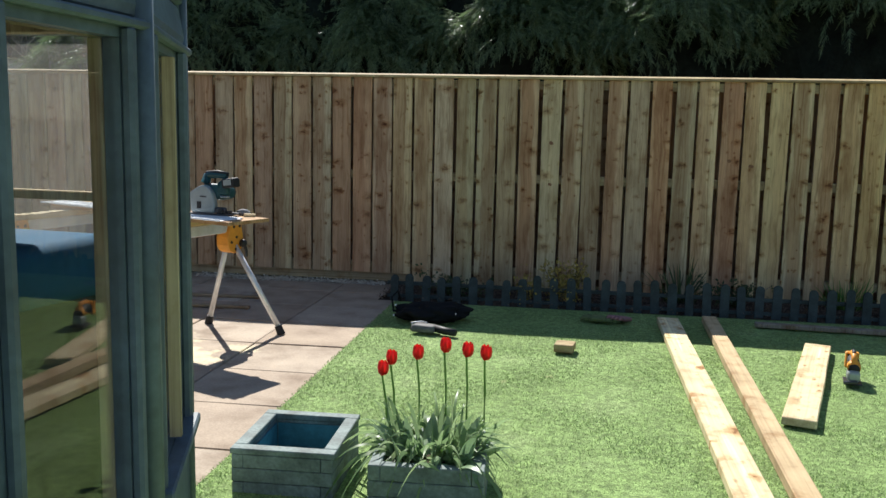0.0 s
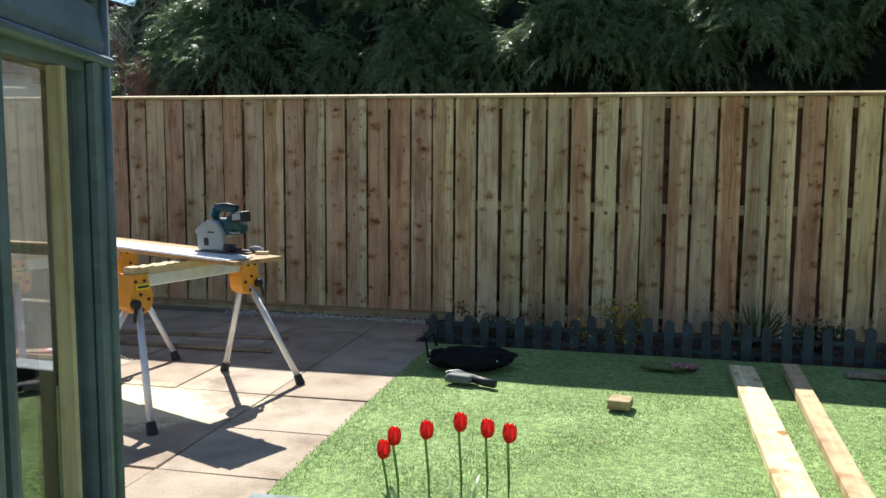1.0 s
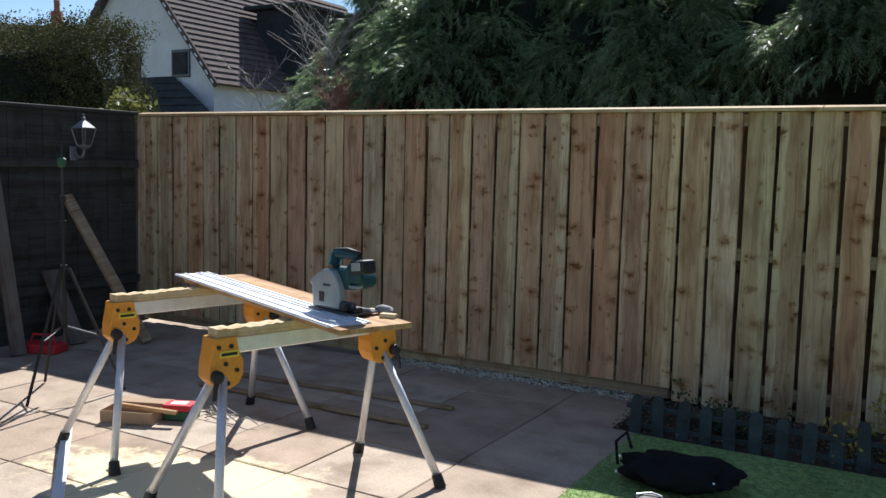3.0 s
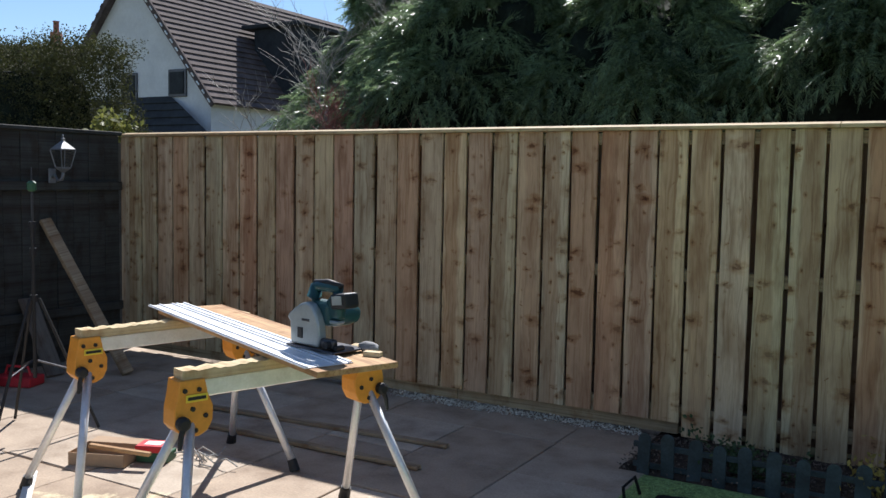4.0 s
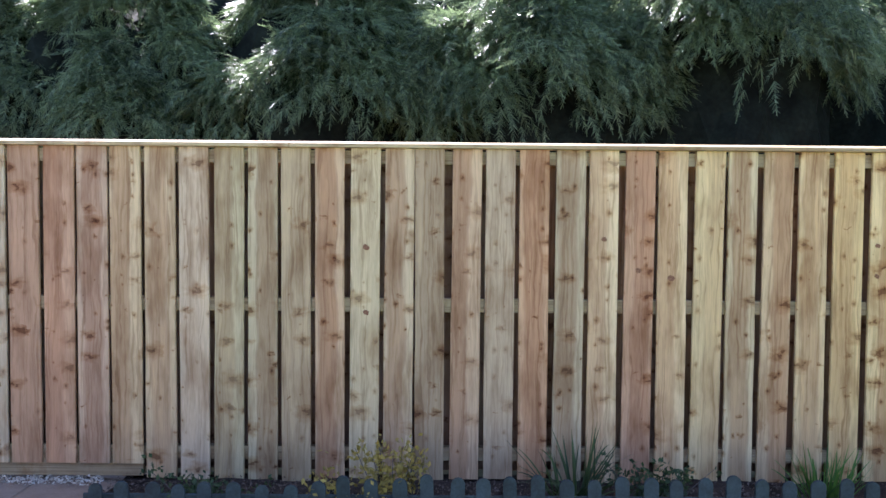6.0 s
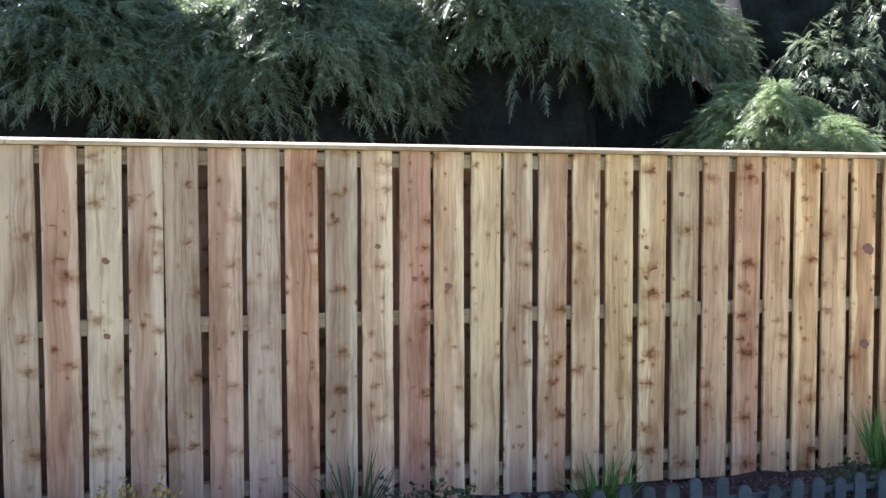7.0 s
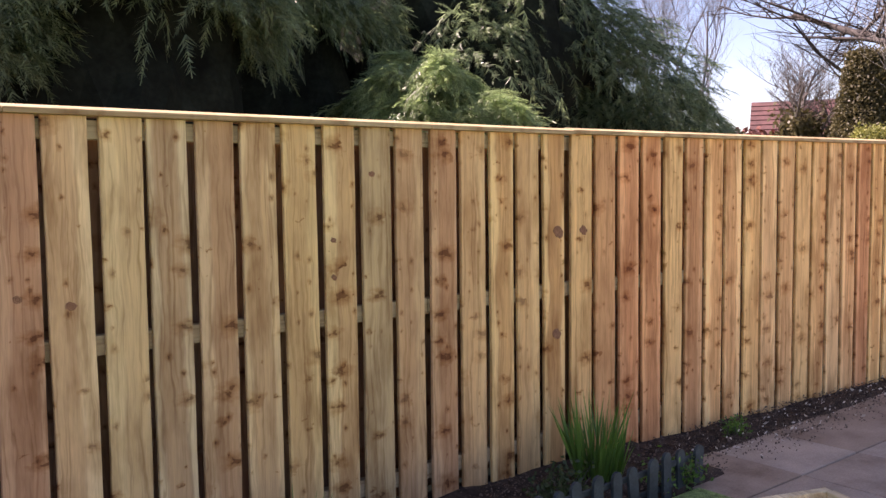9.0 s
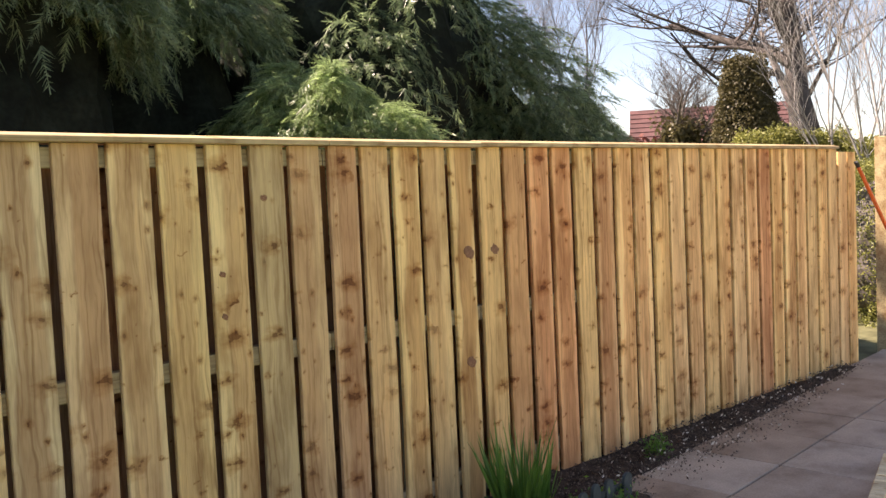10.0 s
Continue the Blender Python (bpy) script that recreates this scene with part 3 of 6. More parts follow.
def bumpy_sheet(name, x0, x1, y0, y1, z, amp, step, material, edge_low=None):
    nx, ny = max(2, int((x1 - x0) / step)), max(2, int((y1 - y0) / step))
    bm = bmesh.new()
    g = []
    for j in range(ny + 1):
        row = []
        for i in range(nx + 1):
            x, y = x0 + (x1 - x0) * i / nx, y0 + (y1 - y0) * j / ny
            h = z + amp * (noise.noise((x * 2.3, y * 2.3, 3.1)) + 0.5 * noise.noise((x * 7, y * 7, 1.7)))
            if edge_low is not None and (i in (0, nx) or j in (0, ny)):
                h = edge_low
            row.append(bm.verts.new((x, y, h)))
        g.append(row)
    for j in range(ny):
        for i in range(nx):
            bm.faces.new((g[j][i], g[j][i + 1], g[j + 1][i + 1], g[j + 1][i]))
    return part(name, bm, material, smooth=True)


turf = tagged(bumpy_sheet("lawn", -1.405, 4.2, -3.0, 6.76, 0.012, 0.006, 0.12, M_turfbase, 0.004), "bright green artificial turf laid beside the paving", "lawn", kind="structure")


def turf_blades():
    n = 230000
    x = rng.uniform(-1.41, 3.3, n)
    y = 6.72 - (6.72 - 2.2) * rng.uniform(0, 1, n) ** 0.8
    d = rng.normal(0, 0.8, (n, 3))
    d[:, 2] = 1.0
    d /= np.linalg.norm(d, axis=1)[:, None]
    ln = rng.uniform(0.006, 0.015, n)
    root = np.stack([x, y, np.full(n, 0.010)], 1)
    s = rng.normal(0, 1, (n, 3))
    s[:, 2] = 0
    s /= np.linalg.norm(s, axis=1)[:, None]
    w = rng.uniform(0.0016, 0.0034, n)[:, None]
    v = np.stack([root - s * w, root + s * w, root + d * ln[:, None]], 1).reshape(-1, 3)
    ob = raw("turf_pile", v, np.arange(3 * n).reshape(-1, 3), M_turf)
    tagged(ob, "short upright pile of green artificial turf", "grass", kind="stuff")


turf_blades()
tagged(bumpy_sheet("flower_bed", -1.6, 4.55, 6.74, 7.62, 0.03, 0.035, 0.07, M_soil, -0.06), "dark bare soil bed along the timber fence", "soil", kind="structure")
tagged(bumpy_sheet("soil_strip", 4.4, 8.3, 6.99, 7.6, 0.012, 0.02, 0.07, M_soil, -0.06), "strip of dark soil between paving and fence", "soil", kind="structure")


def scatter_chips(name, boxes, n, size, material, label, category, z=0.03):
    per = []
    for x0, x1, y0, y1, share in boxes:
        k = int(n * share)
        per.append(np.stack([rng.uniform(x0, x1, k), rng.uniform(y0, y1, k), z + rng.uniform(-0.014, 0.012, k)], 1))
    p = np.concatenate(per)
    tpl = [leaf_template(rng, 1, size) for _ in range(5)]
    a = rng.uniform(0, 6.28, (3, len(p)))
    v, f = place_tris(tpl, p, a[0], a[1] * 0.06, a[2] * 0.1, rng.uniform(0.5, 1.5, len(p)), rng)
    return tagged(raw(name, v, f, material), label, category, kind="stuff")


scatter_chips("soil_litter", [(-1.55, 4.5, 6.78, 7.43, 0.72), (4.4, 8.2, 6.98, 7.36, 0.22), (4.4, 7.2, 6.86, 7.02, 0.03), (4.8, 6.2, 6.74, 6.9, 0.008)], 18000, 0.017, M_chip, "bark chips and small stones strewn on the soil", "litter", 0.035)

scatter_chips("stone_chips", [(4.5, 8.0, 6.97, 7.22, 0.8), (4.8, 7.4, 6.8, 7.0, 0.2)], 230, 0.018, M_palechip, "pale stone chips strewn on the soil strip", "stones", 0.045)
# Sunlight reaching under the fence is put in as a strip of pale chips.
scatter_chips("sun_strip_chips", [(-3.4, -1.65, 7.415, 7.52, 1.0)], 3600, 0.014, M_palechip, "pale chips imitating the sunlit strip under the fence", "gravel", 0.014)

# ---- timber fence ----
fence = thing("timber_fence", None, "new close-boarded softwood fence with a pale capping rail", "fence", kind="structure")
BEND = 4.0
SLOPE = -0.067


def fence_y(x):
    return 7.45 if x < BEND else 7.45 + SLOPE * (x - BEND)


def board_mesh(w, h, t, seed):
    """A sawn board with slightly wavering edges, eased corners."""
    r = random.Random(seed)
    bm = bmesh.new()
    n = 7
    lev = []
    for k in range(n + 1):
        z = h * k / n
        a = -w / 2 + r.uniform(-0.0018, 0.0018)
        b = w / 2 + r.uniform(-0.0018, 0.0018)
        c = 0.003
        lev.append([bm.verts.new(q) for q in ((a, t, z), (a, c, z), (a + c, 0, z), (b - c, 0, z), (b, c, z), (b, t, z))])
    for p, q in zip(lev, lev[1:]):
        for k in range(6):
            bm.faces.new((p[k], p[(k + 1) % 6], q[(k + 1) % 6], q[k]))
    bm.faces.new(lev[0])
    bm.faces.new(lev[-1][::-1])
    bmesh.ops.recalc_face_normals(bm, faces=bm.faces)
    me = bpy.data.meshes.new("board")
    bm.to_mesh(me)
    bm.free()
    me.materials.append(M_board)
    return me


BOARDS = [board_mesh(0.156, 1.0, 0.019, s) for s in range(10)]
SNUG = [board_mesh(0.162, 1.0, 0.019, 20 + s) for s in range(10)]
WIDE = [board_mesh(0.186, 1.0, 0.019, 40 + s) for s in range(6)]
# o and q are for back boards: shade in the gaps put into colour.
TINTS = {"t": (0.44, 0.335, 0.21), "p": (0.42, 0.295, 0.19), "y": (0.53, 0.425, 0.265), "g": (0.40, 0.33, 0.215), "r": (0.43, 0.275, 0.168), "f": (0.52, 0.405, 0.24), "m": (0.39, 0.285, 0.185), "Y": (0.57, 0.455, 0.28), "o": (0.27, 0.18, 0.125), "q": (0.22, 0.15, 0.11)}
LEFT_TINTS = "ggtrtgtrtrttrgtrttpgpgrrpttyggtpYtmptrgyryfgtffygtpffyf"
RIGHT_TINTS = "frrrfpfffyfffyfrffyffff"


def put_board(meshes, x, y, z0, z1, tint, turn, k, wide=1.0):
    ob = new("board", meshes[k % len(meshes)])
    ob.parent = fence
    j = random.uniform(0.95, 1.06)
    c = TINTS[tint]
    w = min(max((x - 0.2) / 3.6, 0), 1)  # the newer boards are more orange
    j *= 1.36 if x > 4.05 else 1.11
    ob.color = (c[0] * j * (1 + 0.14 * w), c[1] * j * random.uniform(0.97, 1.03) * (1 - 0.03 * w), c[2] * j * random.uniform(0.94, 1.06) * (1 - 0.24 * w), 1)
    ob.matrix_basis = pose(x, y, z0, 0, random.uniform(-0.25, 0.25), turn) @ Matrix.Diagonal((wide, 1, z1 - z0, 1))


def fence_boards():
    # board centres: each panel was spaced a little differently
    xs = [-6.01 + 0.1805 * i for i in range(34)] + [0.118 + 0.1845 * i for i in range(10)] + [1.963 + 0.192 * i for i in range(11)]
    for k, x in enumerate(xs):
        z0 = 0.11 if x < -1.4 else 0.02 + 0.02 * math.sin(x * 3)
        put_board(SNUG if x < -1.2 else BOARDS, x, 7.45 + random.uniform(-0.003, 0.003), z0, 1.8065, LEFT_TINTS[k % len(LEFT_TINTS)], 0, k)
        # Back boards take darkened tints that stand in for shade in the gaps.
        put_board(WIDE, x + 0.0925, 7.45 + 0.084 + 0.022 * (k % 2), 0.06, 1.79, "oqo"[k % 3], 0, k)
    # Three more backing boards, added to block light leaks at the bend.
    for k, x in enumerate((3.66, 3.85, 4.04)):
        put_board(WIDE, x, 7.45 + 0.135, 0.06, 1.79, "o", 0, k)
    put_board(SNUG, -6.12, 7.452, 0.11, 1.8065, "g", 0, 3, 0.6)
    turn = math.degrees(math.atan(SLOPE))
    for j in range(24):
        x = 4.083 + 0.1905 * j
        z1 = 1.8105 if x < 8.12 else 1.79
        put_board(BOARDS, x, fence_y(x) + random.uniform(-0.003, 0.003), -0.02, z1, RIGHT_TINTS[j % len(RIGHT_TINTS)], turn, j)
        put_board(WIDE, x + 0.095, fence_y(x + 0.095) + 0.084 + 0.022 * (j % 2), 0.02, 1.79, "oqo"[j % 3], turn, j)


def capping(length, m):
    out = [(-0.0675, 1.808), (0.0675, 1.808), (0.0675, 1.828), (0.004, 1.843), (-0.004, 1.843), (-0.0675, 1.828)]
    return prism(out, length, m @ pose(0, 0, 0, 0, 0, 90), 0.002)


def fence_frame():
    turn = math.degrees(math.atan(SLOPE))
    spans = [(-6.12 + 1.83 * i, -6.12 + 1.83 * (i + 1)) for i in range(5)] + [(3.03, BEND)]
    for a, b in spans:
        for z0, z1 in ((1.725, 1.795), (0.935, 1.01), (0.13, 0.205)):
            part("rail", box((b - a - 0.004, 0.048, z1 - z0), ((a + b) / 2, 7.4945, (z0 + z1) / 2), 0.003), M_rail, fence)
        part("capping", capping(b - a - 0.003, pose((a + b) / 2, 7.485, 0)), M_cap, fence, "pale sawn capping rail")
    for a, b in ((BEND, 6.2), (6.2, 8.15)):
        m = pose((a + b) / 2, fence_y((a + b) / 2), 0, 0, 0, turn)
        L = (b - a) / math.cos(math.radians(turn))
        for z0, z1 in ((1.725, 1.795), (0.935, 1.01), (0.13, 0.205)):
            part("rail", box((L - 0.002, 0.048, z1 - z0), (0, 0.0445, (z0 + z1) / 2), 0.003, m), M_rail, fence)
        part("capping", capping(L - 0.002, m @ pose(0, 0.035, 0.004)), M_cap, fence, "pale sawn capping rail")
    for a, b in ((-6.12, -4.3), (-4.3, -2.9), (-2.9, -1.42)):
        part("gravel_board", box((b - a - 0.004, 0.03, 0.1), ((a + b) / 2, 7.487, 0.085), 0.004), M_rail, fence)


fence_boards()
fence_frame()


def big_knots():
    """Large red-brown knots that stand out on single boards, a hair proud of the sawn face."""
    for k, (x, z, r) in enumerate(((3.905, 1.29, 0.032), (4.095, 1.29, 0.026), (3.89, 0.74, 0.028), (2.5, 1.313, 0.012), (2.5, 1.15, 0.012), (2.705, 1.598, 0.014), (-0.225, 1.282, 0.016), (-0.225, 0.935, 0.015), (1.4, 1.13, 0.018), (1.225, 1.17, 0.015), (1.04, 1.335, 0.013))):
        g = random.Random(k)
        bm = bmesh.new()
        mid = bm.verts.new((0, -0.0012, 0))
        rim = []
        for j in range(18):
            a = 2 * math.pi * j / 18
            q = r * g.uniform(0.8, 1.12) * (1.15 if abs(math.cos(a)) > 0.7 else 0.95)
            rim.append(bm.verts.new((q * math.cos(a), 0.0, q * math.sin(a))))
        for j in range(18):
            bm.faces.new((mid, rim[j], rim[(j + 1) % 18]))
        base = [bm.verts.new((v.co.x, 0.006, v.co.z)) for v in rim]
        for j in range(18):
            bm.faces.new((rim[j], base[j], base[(j + 1) % 18], rim[(j + 1) % 18]))
        ob = part("knot", bm, M_knot, fence, "red-brown knot in the board")
        ob.matrix_basis = pose(x, fence_y(x) - 0.0035, z, 0, g.uniform(0, 40), math.degrees(math.atan(SLOPE)) if x > BEND else 0)


big_knots()
# Added dark post closes the corner gap, so that it reads dark.
part("gap_post", box((0.1, 0.1, 1.8), (-6.23, 7.53, 0.86), 0.004), M_darkwood, fence, "added dark post closing the corner gap")

# ---- low picket edging ----
pickets = thing("picket_fence", None, "low slate-green painted picket edging with rounded tops", "picket fence")


def picket_fence():
    out = [(-0.031, 0.0), (0.031, 0.0), (0.031, 0.235), (0.026, 0.252), (0.014, 0.263), (0.0, 0.266), (-0.014, 0.263), (-0.026, 0.252), (-0.031, 0.235)]
    meshes = []
    for s in range(3):
        bm = prism([(x * (1 + 0.05 * s), z) for x, z in out], 0.016)
        me = bpy.data.meshes.new("picket")
        bm.to_mesh(me)
        bm.free()
        me.materials.append(M_picket)
        meshes.append(me)
    x, k = -1.42, 0
    while x < 4.28:
        ob = new("picket", meshes[k % 3])
        ob.parent = pickets
        dip = 0.02 * math.sin(k * 1.7)
        low = -0.05 if x < -0.3 or x > 2.6 else -0.012
        ob.matrix_basis = pose(x, 6.79 + 0.012 * math.sin(k * 0.9), low + dip * 0.5, random.uniform(-4, 4), random.uniform(-2.5, 2.5), random.uniform(-3, 3))
        k += 1
        x += 0.1285
    for a, b in ((-1.48, 0.4), (0.4, 2.3), (2.3, 4.31)):
        for z in (0.06, 0.165):
            part("edging_rail", box((b - a - 0.004, 0.014, 0.03), ((a + b) / 2, 6.813, z - 0.02), 0.003), M_picket, pickets)


picket_fence()


# ---- conifers behind the fence ----
def conifer(x, y, r, H, seed, sprays, low=1.2, label="", front_only=True, foliage=None):
    g = np.random.default_rng(seed)
    t = thing("conifer", pose(x, y, -0.07), label, "conifer", "row of garden conifers")
    part("trunk", tube([(0, 0, 0), (0.03, 0.02, H * 0.35), (0, 0.03, H * (0.9 if H > 3.2 else 0.6))], [0.14, 0.1, 0.03], 8), M_bark, t)
    # rough near-black hull; shade within the crown is put into its colour
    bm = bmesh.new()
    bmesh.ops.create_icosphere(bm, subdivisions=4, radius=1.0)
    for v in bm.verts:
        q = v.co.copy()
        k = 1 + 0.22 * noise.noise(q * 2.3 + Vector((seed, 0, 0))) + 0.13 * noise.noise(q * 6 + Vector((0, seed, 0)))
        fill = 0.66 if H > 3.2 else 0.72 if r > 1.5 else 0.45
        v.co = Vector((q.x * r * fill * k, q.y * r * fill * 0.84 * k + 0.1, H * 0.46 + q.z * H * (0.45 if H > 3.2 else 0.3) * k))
    part("shade_hull", bm, M_inner_shade, t, "near-black hull for the shade inside the crown")
    # boughs like layered mounds: an arching spine, flat sprays on top, tips that hang at the rim
    m = 170
    nb = max(16, sprays // m)
    az = g.uniform(-math.pi, 0.1, nb) if front_only else g.uniform(-math.pi, math.pi, nb)
    if H > 3.2:
        # the lowest boughs reach out furthest; each tier above draws in, so that its top catches the sun
        h = low + 0.12 + (H - low) * g.uniform(0, 1, nb) ** 1.25
        ln = r * (1.06 if front_only else 0.95) * g.uniform(0.74, 1.1, nb) - (h - low) * 1.05
        ln = np.clip(ln, 0.3 * r, 9)
    else:
        h = low + (H - 0.18 - low) * (np.arange(nb) + g.uniform(0, 1, nb)) / nb
        ln = r * np.sqrt(np.clip(1.04 - ((h - low) / (H - low)) ** 2, 0.05, 1)) * g.uniform(0.78, 1.15, nb)
    pos, yaw, pit, sc = [], [], [], []
    for i in range(nb):
        s = 0.4 + 0.62 * g.uniform(0, 1, m) ** 0.8
        lift = 0.34 * ln[i] * s - 0.46 * ln[i] * s ** 2.8
        wide = g.uniform(0.09, 0.19)
        lat = g.normal(0, 1, m)
        a = az[i] + lat * wide * (0.5 + 0.8 * s)
        rim = np.clip(np.abs(lat) * 0.5 + np.clip(s - 0.75, 0, 1) * 2.2, 0, 1.4)
        under = g.uniform(0, 1, m) ** 2.5 * 0.16 * ln[i]
        p = np.stack([np.cos(a) * ln[i] * s, np.sin(a) * ln[i] * s, h[i] + lift - 0.11 * ln[i] * rim ** 2 - under + g.normal(0, 0.018, m)], 1)
        pos.append(p)
        yaw.append(a + lat * 0.45 + g.normal(0, 0.35, m))
        pit.append(0.1 - 0.75 * rim + g.normal(0, 0.22, m))
        sc.append(g.uniform(0.6, 1.25, m) * (0.8 if H < 3.2 else 0.95))
    tpl = [spray_template(g, 0.24, 15) for _ in range(6)]
    pos = np.concatenate(pos)
    v, f = place_tris(tpl, pos, np.concatenate(yaw), np.concatenate(pit), g.normal(0, 0.5, len(pos)), np.concatenate(sc), g)
    raw("crown", v, f, foliage or M_conifer, t, "drooping green feathery sprays")
    return t


BIG = "tall dark green conifer with drooping feathery boughs behind the fence"
for i, (x, y, r, H) in enumerate(((-5.9, 11.2, 1.55, 3.8), (-4.2, 10.4, 1.95, 3.9), (-2.5, 10.3, 1.6, 3.75), (-0.8, 10.2, 1.6, 3.7), (0.9, 10.3, 1.6, 3.75), (2.5, 10.4, 1.6, 4.0), (4.1, 11.5, 1.6, 4.4), (6.95, 11.7, 2.75, 5.4))):
    conifer(x, y, r, H, 11 + i, 6200, (2.2, 2.15, 2.3, 2.4, 2.5, 2.85, 3.1, 2.75)[i], BIG)
for i, (x, y, r, H) in enumerate(((-4.9, 12.6, 1.9, 4.8), (-2.9, 12.9, 2.3, 5.4), (-0.9, 13.0, 2.3, 5.7), (1.2, 12.9, 2.3, 5.5), (3.3, 13.2, 2.3, 5.9), (5.6, 13.6, 2.0, 5.9))):
    conifer(x, y, r, H, 51 + i, 3600, 2.7, "tall dark conifer standing behind the front row", False)
conifer(4.76, 9.5, 0.86, 2.78, 31, 5400, 1.7, "low rounded conifer with sunlit drooping sprays", False, M_sunlit_conifer)
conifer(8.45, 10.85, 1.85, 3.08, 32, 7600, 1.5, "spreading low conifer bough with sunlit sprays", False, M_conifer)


# ---- trestles and sawing bench ----
def work_trestle(m):
    t = thing("work_trestle", m, "aluminium work trestle with orange brackets and a rough timber top", "trestle", "pair of work trestles")
    beam_bm = bmesh.new()
    add_box(beam_bm, (0.075, 0.87, 0.04), (0, 0, 0.772))
    bmesh.ops.subdivide_edges(beam_bm, edges=[e for e in beam_bm.edges if abs(e.verts[0].co.y - e.verts[1].co.y) > 0.4], cuts=40)
    bite = random.Random(9)
    for v in beam_bm.verts:
        if v.co.z > 0.78 and abs(v.co.y) < 0.42:
            v.co.z -= 0.009 * max(0.0, bite.uniform(-0.4, 1))
            v.co.x *= 1 - 0.12 * max(0.0, bite.uniform(-0.8, 1))
    part("top_beam", beam_bm, M_beam, t, "chewed pale timber sacrificial beam")
    part("rail", box((0.05, 0.82, 0.07), (0.0, 0, 0.7165), 0.006), M_alu, t, "aluminium cross rail")
    for e in (-1, 1):
        out = [(-0.05, 0.757), (0.05, 0.757), (0.062, 0.7), (0.082, 0.655), (0.08, 0.6), (0.06, 0.562), (0.026, 0.545), (-0.01, 0.546), (-0.045, 0.562), (-0.07, 0.59), (-0.068, 0.65), (-0.056, 0.71)]
        br = part("bracket", prism([(-e * x, z) for x, z in out], 0.1, pose(0, e * 0.4025, 0, 0, 0, 90), 0.005), M_orange, t, "orange plastic hinge bracket")
        for by, bz in ((-0.03, 0.72), (0.025, 0.72), (0.0, 0.65), (0.05, 0.62), (0.01, 0.57)):
            part("bolt", rod((-0.056, e * (0.4025 - by), bz), (0.056, e * (0.4025 - by), bz), 0.009, seg=10), M_black, br, "black bolt head")
        part("knob", lathe([(0.014, 0), (0.026, 0.006), (0.026, 0.03), (0.016, 0.038)], 12, pose(0.05, e * 0.4475, 0.605, 0, 90)), M_black, br, "black locking knob")
        part("lever", tube([(0.075, e * 0.4475, 0.605), (0.08, e * 0.4625, 0.56), (0.08, e * 0.4675, 0.515)], [0.011, 0.01, 0.008], 8), M_black, br, "black locking lever")
        if e < 0:
            badge = part("badge", box((0.003, 0.085, 0.028), (0.0535, e * 0.3875, 0.69), 0.001), M_yellow, br, "yellow maker's badge")
            part("badge_mark", box((0.002, 0.07, 0.012), (0.056, e * 0.3875, 0.69)), M_black, badge)
        spread = 0.045 if e < 0 else 0.0
        for sx in (-1, 1):
            top, foot = Vector((sx * 0.03, e * 0.4025, 0.6)), Vector((sx * 0.305, e * 0.5275 - spread, 0.035))
            leg = part("leg", rod(top, foot, 0.0185, seg=14), M_alu, t, smooth=True)
            part("foot_cap", rod(foot + (top - foot) * 0.04, Vector((sx * 0.318, e * 0.5285 - spread, 0.0)), 0.024, 0.028, 12), M_black, leg, "black rubber foot")
    return t


trestle_a = work_trestle(pose(-2.378, 5.077, 0, 0, 0, -18.6))
copy_thing(trestle_a, pose(-3.39, 5.418, 0, 0, 0, -16.3))

# plank and guide rail: along the cut the axis runs from the right end to the far left end
AX = math.degrees(math.atan2(0.405, -0.915))
CUT = pose(-1.97, 4.86, 0, 0, 0, AX)  # local x along the plank, local -y away from the house


def cut_box(x0, x1, y0, y1, z0, z1, bevel=0.0):
    return box((x1 - x0, y1 - y0, z1 - z0), ((x0 + x1) / 2, (y0 + y1) / 2, (z0 + z1) / 2), bevel)


plank = part("sawn_plank", cut_box(0.01, 1.72, -0.29, 0.05, 0.797, 0.819, 0.002), M_ply)
plank.matrix_world = CUT
tagged(plank, "wide reddish-brown plank laid across two trestles", "plank")
guide = thing("guide_rail", CUT, "long ribbed aluminium guide rail for a plunge saw", "guide rail")
part("base", cut_box(0.075, 1.83, -0.13, 0.065, 0.8195, 0.8235, 0.001), M_railalu, guide)
for y in (-0.122, -0.085, -0.06, 0.005, 0.055):
    part("rib", cut_box(0.075, 1.83, y - 0.005, y + 0.005, 0.8236, 0.829, 0.001), M_railalu, guide)
part("edge_strip", cut_box(0.075, 1.83, -0.1345, -0.1305, 0.819, 0.8225), M_black, guide, "black splinter strip")


